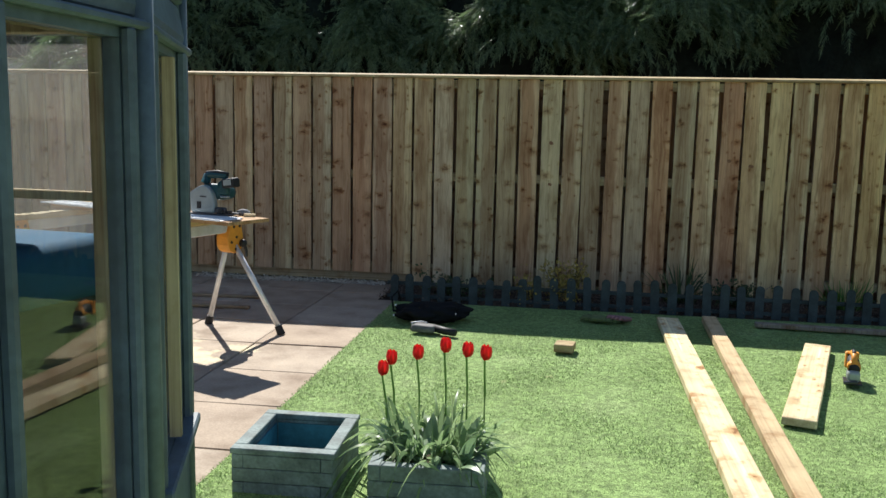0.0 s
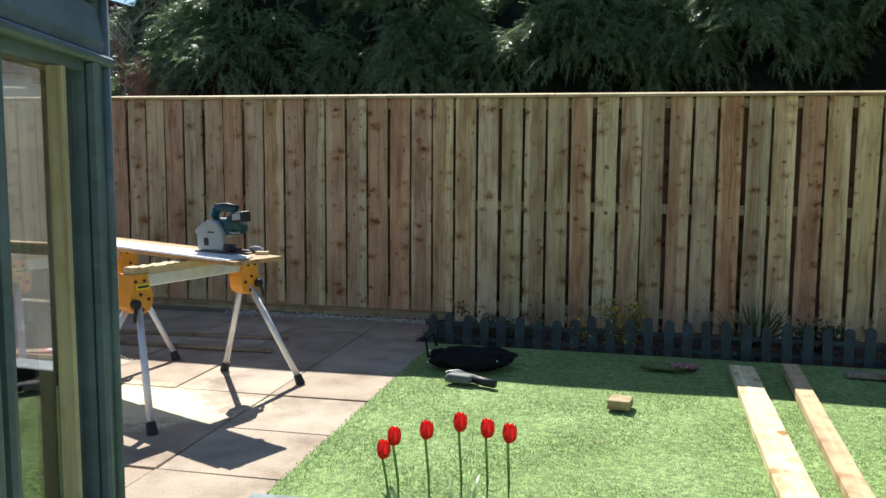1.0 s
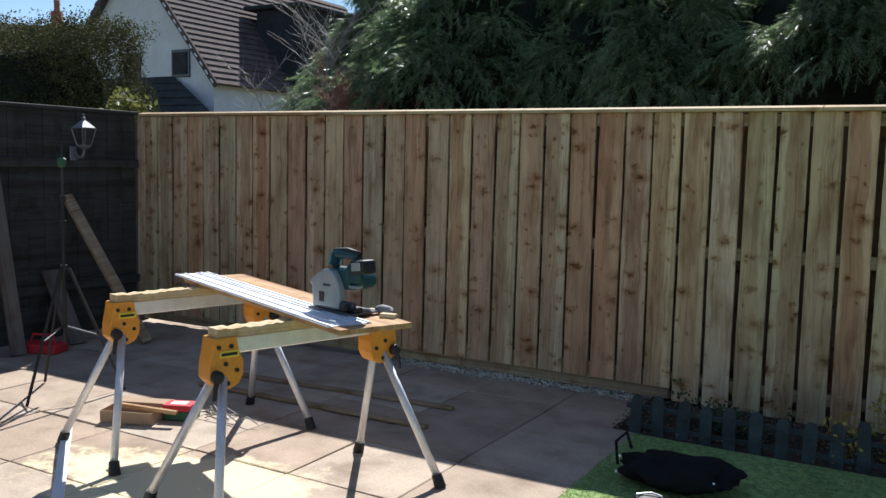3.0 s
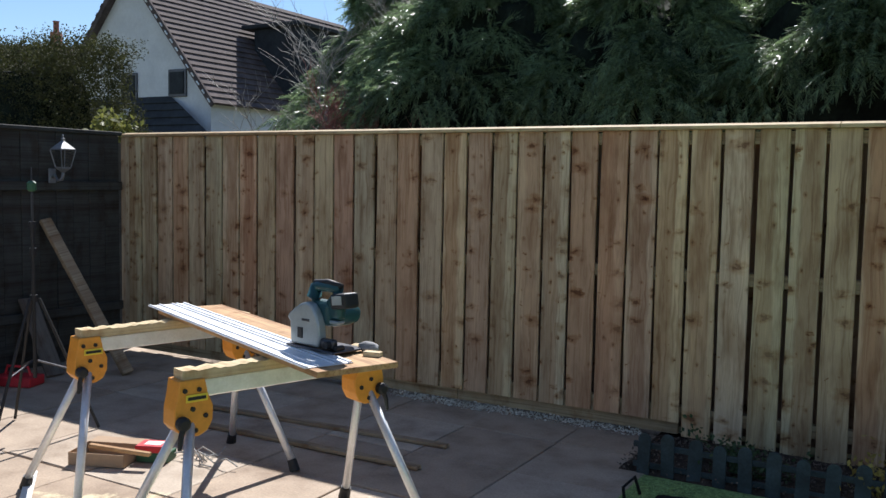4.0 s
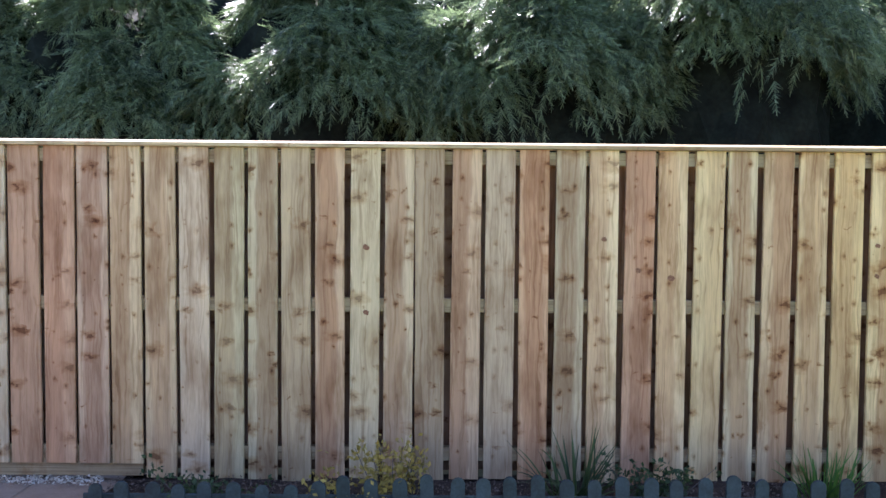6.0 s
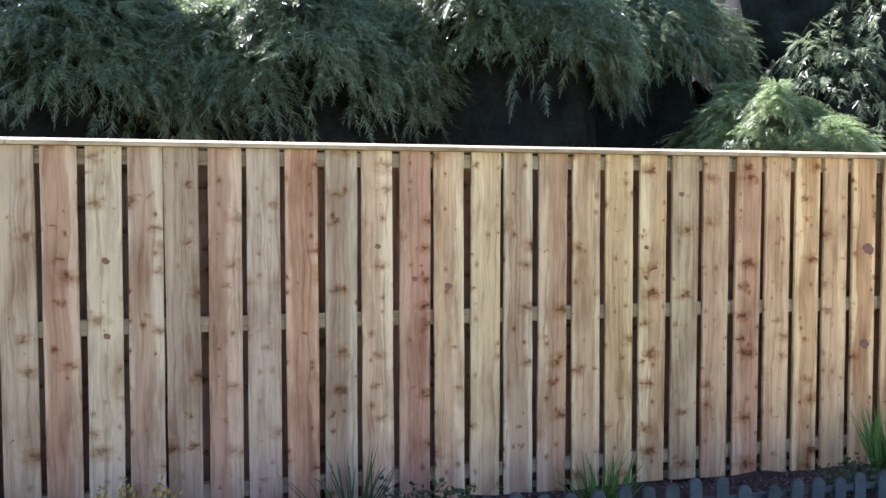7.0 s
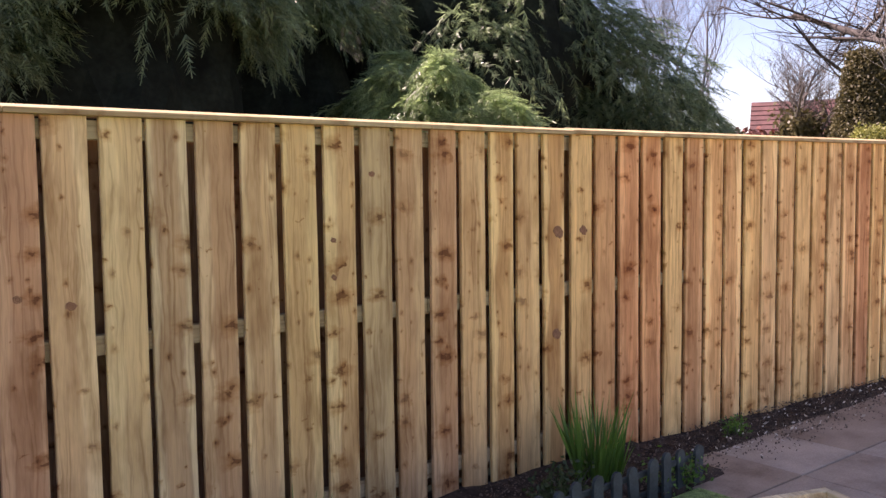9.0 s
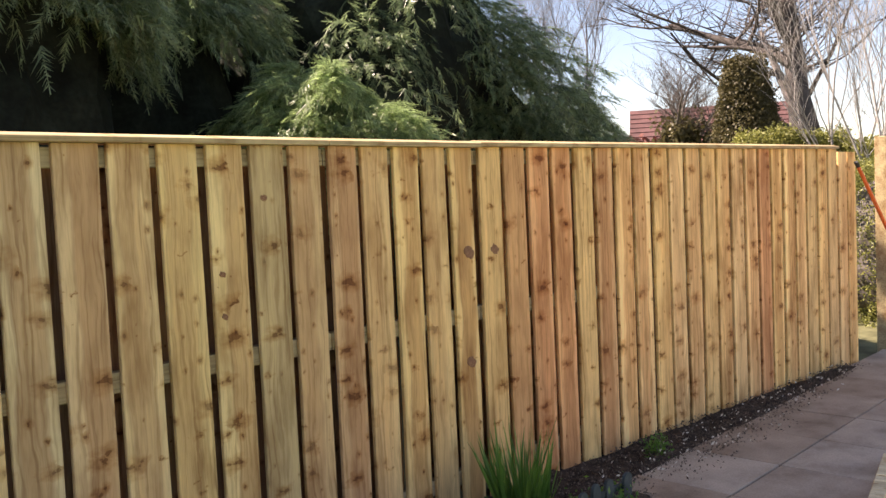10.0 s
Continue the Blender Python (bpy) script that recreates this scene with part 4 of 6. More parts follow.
def plunge_saw(m):
    """Nose towards -x, blade guard towards -y."""
    t = thing("plunge_saw", m, "teal cordless plunge saw with a grey blade guard", "saw")
    part("base_plate", box((0.29, 0.16, 0.008), (0.02, 0.0, 0.005), 0.002), M_steel, t, "dark steel base plate")
    arc = [(-0.108, 0.012), (0.062, 0.012), (0.066, 0.05), (0.062, 0.095), (0.05, 0.13), (0.032, 0.158), (0.008, 0.178), (-0.018, 0.184), (-0.052, 0.174), (-0.09, 0.152), (-0.122, 0.128), (-0.13, 0.112), (-0.112, 0.098)]
    guard = part("blade_guard", prism(arc, 0.042, pose(0, -0.05, 0), 0.009), M_guard, t, "rounded grey metal blade guard", False)
    part("viewing_slot", box((0.03, 0.004, 0.042), (-0.045, -0.0725, 0.06), 0.001), M_black, guard)
    part("guard_mark", box((0.045, 0.003, 0.009), (-0.012, -0.0725, 0.113), 0.0005), M_steel, guard)
    part("guard_rim", tube([(-0.125, -0.05, 0.115), (-0.118, -0.05, 0.07), (-0.106, -0.05, 0.02)], [0.007, 0.006, 0.006], 8), M_steel, guard)
    part("motor_housing", lathe([(0.036, -0.05), (0.044, -0.03), (0.044, 0.04), (0.04, 0.075), (0.028, 0.09)], 18, pose(0.058, 0.04, 0.13, -90)), M_teal, t, "teal motor housing", True)
    part("gear_case", box((0.12, 0.07, 0.1), (0.025, 0.0, 0.14), 0.024, None, 3), M_teal, t)
    part("neck", tube([(-0.03, -0.01, 0.15), (-0.035, -0.01, 0.2), (-0.02, -0.01, 0.245)], [0.036, 0.03, 0.024], 12), M_teal, t, "", True)
    part("handle", tube([(-0.03, -0.01, 0.235), (0.0, -0.01, 0.244), (0.06, -0.01, 0.244), (0.12, -0.01, 0.24)], [0.022, 0.021, 0.019, 0.018], 12), M_teal, t, "teal top handle", True)
    part("handle_grip", tube([(-0.03, -0.01, 0.256), (0.05, -0.01, 0.262), (0.128, -0.01, 0.253)], [0.011, 0.014, 0.012], 8), M_black, t, "black rubber grip", True)
    part("rear_grip", tube([(0.11, -0.01, 0.235), (0.1, -0.01, 0.21), (0.07, -0.01, 0.18)], [0.016, 0.017, 0.022], 10), M_teal, t, "", True)
    bat = part("battery", box((0.09, 0.075, 0.06), (0.0, 0.0, 0.0), 0.011, pose(0.15, -0.015, 0.2, 0, -8, 0), 2), M_black, t, "black sliding battery pack")
    part("battery_face", box((0.055, 0.003, 0.034), (0.0, -0.0395, 0.004), 0.001, pose(0.15, -0.015, 0.2, 0, -8, 0)), M_guard, bat, "pale label on the battery")
    part("battery_foot", box((0.05, 0.04, 0.012), (0.105, -0.012, 0.112), 0.004, pose(0, 0, 0, 0, 0, 0)), M_guard, t)
    part("depth_stop", box((0.08, 0.03, 0.04), (0.095, -0.045, 0.03), 0.01, None, 2), M_steel, t)
    part("adjuster_knob", rod((0.115, -0.03, 0.03), (0.115, -0.08, 0.03), 0.015, seg=12), M_black, t)
    part("fence_screw", rod((0.15, -0.06, 0.02), (0.15, -0.02, 0.02), 0.01, seg=10), M_black, t)
    part("rear_body", box((0.075, 0.05, 0.09), (0.095, -0.005, 0.165), 0.02, None, 3), M_teal, t)
    return t


plunge_saw(pose(-2.245, 5.158, 0.829, 0, 0, AX + 180 + 12))
stone = bmesh.new()
bmesh.ops.create_icosphere(stone, subdivisions=3, radius=0.04)
for v in stone.verts:
    v.co = Vector((v.co.x * 1.1, v.co.y * 0.8, v.co.z * 0.55)) * (1 + 0.25 * noise.noise(v.co * 30))
stone = part("stone", stone, M_stone)
stone.matrix_world = pose(-2.06, 5.22, 0.838)
tagged(stone, "rough grey stone weight resting on the plank", "stone")
off = part("offcut", box((0.07, 0.035, 0.018), (0, 0, 0.009), 0.002), M_plank_pale)
off.matrix_world = pose(-2.0, 5.16, 0.8195, 0, 0, 10)
tagged(off, "small pale wood offcut on the plank", "offcut")


# ---- timber on the lawn ----
def plank_on_ground(name, label, a, b, w, h, material, lift=0.0, tilt=0.0):
    a, b = Vector((*a, 0)), Vector((*b, 0))
    L = (b - a).length
    bm = bmesh.new()
    add_box(bm, (w, L, h), (0, L / 2, h / 2))
    bmesh.ops.subdivide_edges(bm, edges=[e for e in bm.edges if abs(e.verts[0].co.y - e.verts[1].co.y) > L / 2], cuts=12)
    for v in bm.verts:
        v.co.x += 0.004 * noise.noise((v.co.y * 3, v.co.x * 4, len(name)))
    bmesh.ops.bevel(bm, geom=[e for e in bm.edges if e.calc_face_angle(0) > 0.6], offset=0.004, segments=1, affect="EDGES", profile=0.5)
    ob = part(name, bm, material)
    ob.matrix_world = pose(a.x, a.y, 0.024 + lift, tilt, 0, math.degrees(math.atan2(-(b - a).x, (b - a).y)))
    tagged(ob, label, "plank", "timber lying on the lawn")
    return ob


plank_on_ground("pale_plank", "long pale knotty plank lying on the turf", (0.70, 2.3), (0.69, 6.36), 0.15, 0.045, M_plank_pale)
plank_on_ground("brown_plank", "narrow brown weathered timber lying on the turf", (0.87, 2.3), (0.995, 6.46), 0.1, 0.05, M_plank_brown)
plank_on_ground("short_plank", "short pale board lying on the turf", (1.09, 4.2), (1.58, 5.79), 0.155, 0.04, M_plank_pale)
plank_on_ground("shaded_plank", "grey-brown board in the shade of the fence", (2.5, 6.35), (1.31, 6.42), 0.07, 0.03, M_oldwood)
blk = part("wood_block", box((0.12, 0.13, 0.05), (0, 0, 0.025), 0.004), M_cap)
blk.matrix_world = pose(-0.03, 5.40, 0.024, 0, 0, -8)
tagged(blk, "small sawn block of pale wood on the turf", "wood block")


def jigsaw(m):
    t = thing("jigsaw", m, "yellow and black cordless jigsaw resting on the turf", "jigsaw")
    part("shoe", box((0.11, 0.17, 0.008), (0, 0, 0.012), 0.003, pose(0, 0, 0, 0, 0, 0)), M_steel, t, "dark steel shoe")
    part("gear_head", box((0.08, 0.11, 0.08), (0, -0.03, 0.06), 0.025, None, 3), M_guard, t, "grey gear housing")
    part("motor_body", tube([(0, -0.06, 0.1), (0, 0.02, 0.13), (0, 0.1, 0.135)], [0.036, 0.04, 0.035], 12), M_black, t, "black motor body", True)
    part("body_band", tube([(0, -0.045, 0.108), (0, -0.01, 0.122)], [0.041, 0.043], 14), M_orange, t, "yellow-orange band", True)
    part("handle", tube([(0, -0.05, 0.135), (0, 0.0, 0.185), (0, 0.09, 0.185), (0, 0.14, 0.13)], [0.02, 0.019, 0.02, 0.02], 10), M_orange, t, "yellow-orange top handle", True)
    part("handle_grip", tube([(0, 0.0, 0.196), (0, 0.05, 0.2), (0, 0.09, 0.196)], [0.012, 0.013, 0.012], 8), M_black, t, "black rubber grip", True)
    bat = part("battery", box((0.085, 0.05, 0.11), (0, 0.155, 0.12), 0.01, None, 2), M_orange, t, "yellow-orange battery pack")
    part("battery_face", box((0.06, 0.004, 0.075), (0, 0.128, 0.125), 0.001), M_black, bat, "black battery face")
    part("hose_guard", rod((0.02, -0.09, 0.03), (-0.06, -0.1, 0.02), 0.012, seg=10), M_steel, t)
    return t


jigsaw(pose(1.575, 5.05, 0.024, 0, 0, -12) @ Matrix.Scale(0.85, 4))


# ---- planters ----
def planter_box(m, name, label, w, d, h, filled):
    t = thing(name, m, label, "planter", "pair of timber planters")
    rows = 3
    rh = h / rows
    for k in range(rows):
        z = rh * (k + 0.5)
        fw, sd = (w, d - 0.092) if k % 2 else (w - 0.092, d)
        for sy in (-1, 1):
            part("board", box((fw, 0.045, rh - 0.002), (0, sy * (d / 2 - 0.0225), z), 0.003, pose(0, 0, 0, 0, 0, 0.3 * sy)), M_planter, t)
        for sx in (-1, 1):
            part("board", box((0.045, sd, rh - 0.002), (sx * (w / 2 - 0.0225), 0, z), 0.003), M_planter, t)
    part("lining", box((w - 0.1, d - 0.1, 0.02), (0, 0, 0.03 if not filled else h - 0.035)), M_soil if filled else M_liner, t, "dark compost" if filled else "teal painted inside")
    if not filled:
        for sy in (-1, 1):
            part("inner_face", box((w - 0.11, 0.006, h - 0.03), (0, sy * (d / 2 - 0.0495), h / 2)), M_liner, t, "teal painted inside face")
        for sx in (-1, 1):
            part("inner_face", box((0.006, d - 0.115, h - 0.03), (sx * (w / 2 - 0.0495), 0, h / 2)), M_liner, t, "teal painted inside face")
        for sy in (-1, 1):
            part("top_rim", box((w + 0.012, 0.052, 0.022), (0, sy * (d / 2 - 0.024), h + 0.0115), 0.003), M_planter, t)
        for sx in (-1, 1):
            part("top_rim", box((0.052, d - 0.102, 0.022), (sx * (w / 2 - 0.0205), 0, h + 0.0115), 0.003), M_planter, t)
    return t


planter_box(pose(-1.055, 3.23, 0.0, 0, 0, 2), "empty_planter", "empty grey-green timber planter with a teal inside", 0.39, 0.46, 0.165, False)
planter_box(pose(-0.50, 3.14, 0.015, 0, 0, 3), "flower_planter", "grey-green timber planter full of flowering bulbs", 0.42, 0.42, 0.18, True)


def tulip(x, y, z0, top, lean, seed):
    g = random.Random(seed)
    t = thing("tulip", pose(x, y, z0), "single red tulip on a tall green stem", "tulip", "tulips in the planter")
    H = top - z0
    bend = [(lean * s * s + 0.006 * math.sin(4 * s), 0.01 * math.sin(3 * s), H * s) for s in (0, 0.3, 0.6, 0.85, 1.0)]
    part("stem", tube(bend, [0.0045] * 5, 7), M_stem, t, smooth=True)
    for k in range(6):
        a = k * math.pi / 3 + g.uniform(-0.1, 0.1)
        r0 = 0.004 if k % 2 else 0.007
        bm = bmesh.new()
        rows = []
        for s, rad, half in ((0, 0.005, 0.005), (0.2, 0.014, 0.013), (0.5, 0.0175, 0.016), (0.8, 0.016, 0.011), (1.0, 0.012, 0.002)):
            row = []
            for u in (-1, -0.5, 0, 0.5, 1):
                ang = a + u * half / max(rad, 0.01)
                rr = rad + r0 - 0.002 * abs(u)
                row.append(bm.verts.new((lean + rr * math.cos(ang), bend[-1][1] + rr * math.sin(ang), H + 0.058 * s - 0.004)))
            rows.append(row)
        for p, q in zip(rows, rows[1:]):
            for i in range(4):
                bm.faces.new((p[i], p[i + 1], q[i + 1], q[i]))
        part("petal", bm, M_petal, t, smooth=True)
    return t


for i, (x, y, top, lean) in enumerate(((-0.66, 3.30, 0.42, -0.07), (-0.64, 3.32, 0.46, -0.06), (-0.575, 3.33, 0.485, -0.02), (-0.49, 3.33, 0.52, 0.005), (-0.43, 3.32, 0.51, 0.035), (-0.37, 3.29, 0.51, 0.05))):
    tulip(x + lean * 0.85, y, 0.15, top, lean * 0.15, i)


def clump(name, label, category, m, n, spread, length, width, lean, droop, material, seed, z=0.0, part_name="leaves", arch=0.1):
    g = np.random.default_rng(seed)
    t = thing(name, m, label, category)
    a = g.uniform(0, 6.28, n)
    rr = spread * np.sqrt(g.uniform(0, 1, n))
    root = np.stack([np.cos(a) * rr, np.sin(a) * rr * 0.8, np.full(n, z)], 1)
    b = a + g.normal(0, 0.6, n)
    k = lean * g.uniform(0.1, 1.0, n)
    d = np.stack([np.cos(b) * k, np.sin(b) * k, np.ones(n)], 1)
    d /= np.linalg.norm(d, axis=1)[:, None]
    ln = length * g.uniform(0.55, 1.1, n)
    v, f = stack_blades(root, d, ln, width * g.uniform(0.7, 1.3, n), droop * ln * g.uniform(arch, 1.0, n) * np.maximum(k / lean, arch), g, 7)
    raw(part_name, v, f, material, t)
    return t


clump("bulb_foliage", "arching strap-shaped bulb leaves spilling over the planter", "foliage", pose(-0.51, 3.17, 0.155), 210, 0.17, 0.37, 0.021, 1.3, 1.45, M_strap, 5, arch=0.5)
clump("tulip_foliage", "broad grey-green tulip leaves in the planter", "foliage", pose(-0.48, 3.09, 0.155), 52, 0.16, 0.23, 0.06, 1.1, 1.0, M_glaucous, 6, arch=0.4)
clump("iris_clump", "upright sword-leaved green clump beside the fence", "iris", pose(3.87, 7.13, 0.02), 130, 0.13, 0.46, 0.016, 0.45, 0.15, M_iris, 8)
clump("iris_clump", "small spreading clump of green blades in the bed", "iris", pose(2.14, 7.22, 0.02), 90, 0.13, 0.3, 0.012, 0.9, 0.25, M_iris, 9)
clump("shaded_clump", "dull strappy clump in the shade of the fence", "plant", pose(0.86, 7.18, 0.02), 70, 0.12, 0.46, 0.013, 1.0, 0.95, M_dullleaf, 10)


def sprig_plant(name, label, x, y, h, r, n, material, seed, size=0.03):
    g = np.random.default_rng(seed)
    t = thing(name, pose(x, y, 0.0), label, "plant")
    bm = bmesh.new()
    pts = []
    for k in range(14):
        a, rr, hh = g.uniform(0, 6.28), r * g.uniform(0.2, 1), h * g.uniform(0.5, 1)
        tip = (math.cos(a) * rr, math.sin(a) * rr * 0.6, hh)
        add_rod(bm, (tip[0] * 0.2, tip[1] * 0.2, 0.0), tip, 0.003, 0.0015, 5)
        pts.append(tip)
    part("stems", bm, M_bark, t)
    pts = np.array(pts)[g.integers(0, 14, n)]
    p = pts * g.uniform(0.45, 1.05, n)[:, None] + g.normal(0, 0.025, (n, 3))
    a = g.uniform(0, 6.28, (3, n))
    v, f = place_tris([leaf_template(g, 4, size) for _ in range(4)], p, a[0], a[1], a[2], g.uniform(0.6, 1.3, n), g)
    raw("leaves", v, f, material, t)
    return t


sprig_plant("yellow_shrub", "sparse yellow-leaved low shrub at the picket edging", -0.06, 7.0, 0.36, 0.3, 170, M_sprig, 3)
sprig_plant("yellow_shrub", "trailing yellow-green plant in front of the edging", -0.18, 6.86, 0.2, 0.3, 130, M_sprig, 4)
sprig_plant("bed_plant", "low dark leafy plant in the shaded bed", -0.95, 7.0, 0.2, 0.35, 180, M_dullleaf, 5)
sprig_plant("bed_plant", "low dark leafy plant in the shaded bed", 1.25, 7.1, 0.22, 0.3, 160, M_dullleaf, 6)
sprig_plant("bed_plant", "low dark leafy plant beside the iris", 3.5, 7.05, 0.16, 0.25, 160, M_dullleaf, 7)
sprig_plant("weed", "small green weed growing in the soil strip", 5.15, 7.15, 0.09, 0.12, 90, M_iris, 8, 0.022)
sprig_plant("bed_plant", "low grassy weeds at the foot of the pickets", 4.1, 6.85, 0.14, 0.2, 120, M_iris, 9, 0.025)


# ---- left boundary and clutter ----
side = thing("side_fence", None, "dark stained board fence in deep shade", "fence", kind="structure")
for k in range(44):
    y = 7.42 - 0.15 * (k + 0.5)
    part("board", box((0.022, 0.146, 1.83), (-6.16 + 0.006 * (k % 2), y, 0.9), 0.003), M_darkwood, side)
part("capping", box((0.09, 6.6, 0.03), (-6.16, 4.13, 1.832), 0.004), M_darkwood, side)
for z in (0.4, 1.4):
    part("rail", box((0.04, 6.58, 0.07), (-6.128, 4.13, z), 0.004), M_darkwood, side)


def wall_lantern(m):
    t = thing("wall_lantern", m, "white metal carriage lantern on a scrolled bracket", "lantern")
    body = []
    for sx in (-1, 1):
        for sy in (-1, 1):
            part("cage_bar", rod((sx * 0.045, sy * 0.045, -0.1), (sx * 0.075, sy * 0.075, 0.05), 0.005, seg=6), M_dullwhite, t)
    part("roof", lathe([(0.1, 0.05), (0.104, 0.058), (0.05, 0.1), (0.03, 0.115), (0.012, 0.13)], 4, pose(0, 0, 0, 0, 0, 45)), M_dullwhite, t, "pitched white top")
    part("finial", lathe([(0.008, 0.13), (0.018, 0.145), (0.006, 0.16), (0.01, 0.175), (0.002, 0.19)], 10), M_dullwhite, t)
    part("base", lathe([(0.012, -0.15), (0.03, -0.135), (0.062, -0.115), (0.064, -0.1)], 4, pose(0, 0, 0, 0, 0, 45)), M_dullwhite, t)
    part("pane_set", lathe([(0.056, -0.098), (0.098, 0.048)], 4, pose(0, 0, 0, 0, 0, 45)), M_glass, t, "clear glass sides")
    part("bracket", tube([(0, 0, -0.15), (-0.02, 0, -0.21), (-0.08, 0, -0.22), (-0.12, 0, -0.17), (-0.15, 0, -0.19)], [0.012, 0.014, 0.013, 0.012, 0.016], 8), M_dullwhite, t, "scrolled white arm", True)
    part("wall_plate", box((0.015, 0.07, 0.13), (-0.155, 0, -0.18), 0.004), M_dullwhite, t)
    return t


wall_lantern(pose(-5.95, 6.74, 1.63) @ Matrix.Scale(0.86, 4))


def lean_board(name, label, foot, top, w, h, material, roll=0):
    foot, top = Vector(foot), Vector(top)
    d = top - foot
    ob = part(name, box((w, h, d.length), (0, 0, d.length / 2), 0.004), material)
    ob.matrix_world = Matrix.Translation(foot) @ d.to_track_quat("Z", "X").to_matrix().to_4x4() @ pose(0, 0, 0, 0, 0, roll)
    tagged(ob, label, "timber", "timber leaning on the side fence")


lean_board("leaning_timber", "grey-brown length of timber leaning against the fence", (-5.35, 6.82, 0.02), (-6.11, 6.69, 1.14), 0.085, 0.04, M_strip, 70)
lean_board("leaning_board", "wide weathered board leaning against the fence", (-5.75, 6.0, 0.01), (-6.1, 6.05, 1.38), 0.11, 0.025, M_shadewood, 90)
lean_board("leaning_board", "old grey board leaning against the fence", (-5.75, 6.5, 0.01), (-6.1, 6.52, 0.55), 0.14, 0.025, M_shadewood, 90)


def light_stand(m):
    t = thing("tripod_stand", m, "tall thin black tripod stand with a green clamp", "tripod")
    part("pole", rod((0, 0, 0.32), (0, 0, 1.2), 0.011, seg=10), M_black, t)
    part("upper_pole", rod((0, 0, 1.2), (0, 0, 1.45), 0.007, seg=8), M_steel, t)
    for z in (0.78, 1.05, 1.2):
        part("collar", rod((0, 0, z - 0.02), (0, 0, z + 0.02), 0.02, seg=10), M_black, t)
    for a in (20, 140, 260):
        c, s = math.cos(radians(a)), math.sin(radians(a))
        leg = part("leg", rod((c * 0.03, s * 0.03, 0.78), (c * 0.34, s * 0.34, 0.01), 0.009, seg=8), M_black, t)
        part("brace", rod((c * 0.015, s * 0.015, 0.42), (c * 0.2, s * 0.2, 0.36), 0.006, seg=6), M_steel, leg)
    part("clamp", box((0.05, 0.04, 0.06), (0, 0, 1.42), 0.012), M_dkgreen, t, "green clamp head")
    part("tip", rod((0, 0, 1.45), (0, 0, 1.53), 0.006, 0.002, 8), M_steel, t)
    return t


light_stand(pose(-4.62, 5.55, 0, 0, 0, 25))


def carton(m):
    t = thing("cardboard_box", m, "flat open brown cardboard box holding offcuts", "box")
    part("tray", box((0.3, 0.2, 0.004), (0, 0, 0.004)), M_card, t)
    for sx, sy, w, d in ((0, -1, 0.3, 0.004), (0, 1, 0.3, 0.004), (-1, 0, 0.004, 0.19), (1, 0, 0.004, 0.19)):
        part("side", box((w, d, 0.065), (sx * 0.15, sy * 0.099, 0.036), 0.0, pose(0, 0, 0, 0, 0, 0)), M_card, t)
    part("flap", box((0.3, 0.1, 0.004), (0.0, 0.145, 0.066), 0.0, pose(0, 0, 0, 0, 0, 0)), M_card, t)
    return t


carton(pose(-3.86, 5.42, 0.002, 0, 0, 22))
stick = part("offcut_stick", box((0.34, 0.03, 0.02), (0, 0, 0.01), 0.003), M_ply)
stick.matrix_world = pose(-3.74, 5.41, 0.074, 0, 4, 20)
tagged(stick, "thin brown stick laid across the cardboard box", "offcut")
sb = thing("screw_box", pose(-3.66, 5.58, 0.002, 0, 0, 24), "small red and green printed screw box", "box")
part("tub", box((0.17, 0.12, 0.05), (0, 0, 0.026), 0.004), M_dkgreen, sb, "dark green lower half")
part("lid", box((0.165, 0.118, 0.035), (-0.01, 0, 0.069), 0.004), M_red, sb, "red lid")
part("lid_mark", box((0.09, 0.06, 0.002), (-0.01, 0, 0.0876)), M_white, sb, "pale label patch")
ws = part("white_strip", box((0.05, 1.2, 0.012), (0, 0.6, 0.006), 0.002), M_white)
ws.matrix_world = pose(-3.07, 4.34, 0.003, 0, 0, 51)
tagged(ws, "long white painted strip lying on the paving", "strip")
tb = thing("red_toolbox", pose(-5.75, 6.2, 0.0, 0, 0, 20), "low red plastic tool tray by the side fence", "tool tray")
part("tray", box((0.3, 0.18, 0.07), (0, 0, 0.035), 0.012, None, 2), M_red, tb)
part("handle", tube([(-0.1, 0, 0.07), (-0.08, 0, 0.13), (0.08, 0, 0.13), (0.1, 0, 0.07)], [0.01] * 4, 8), M_red, tb)
for (a, b, w) in (((-2.47, 6.59), (-4.2, 6.47), 0.05), ((-2.41, 6.19), (-4.1, 6.16), 0.05)):
    a, b = Vector((*a, 0)), Vector((*b, 0))
    L = (b - a).length
    ob = part("batten", box((L, w, 0.022), (L / 2, 0, 0.011), 0.003), M_strip)
    ob.matrix_world = pose(a.x, a.y, 0.004, 0, 0, math.degrees(math.atan2((b - a).y, (b - a).x)))
    tagged(ob, "long thin roofing batten lying on shaded paving", "batten", "battens on the paving")


def cable_heap(m):
    t = thing("cable_tie_heap", m, "loose tangle of pale twine on the paving", "twine")
    g = random.Random(4)
    for k in range(5):
        p = [(0, 0, 0.01)]
        for i in range(7):
            q = p[-1]
            p.append((q[0] + g.uniform(-0.02, 0.09), q[1] + g.uniform(-0.05, 0.05), max(0.006, g.uniform(0.0, 0.06))))
        part("strand", tube(p, [0.004] * len(p), 5), M_pale_bark, t)
    return t


cable_heap(pose(-3.62, 5.72, 0.0))
cable_heap(pose(-4.9, 7.1, 0.0))


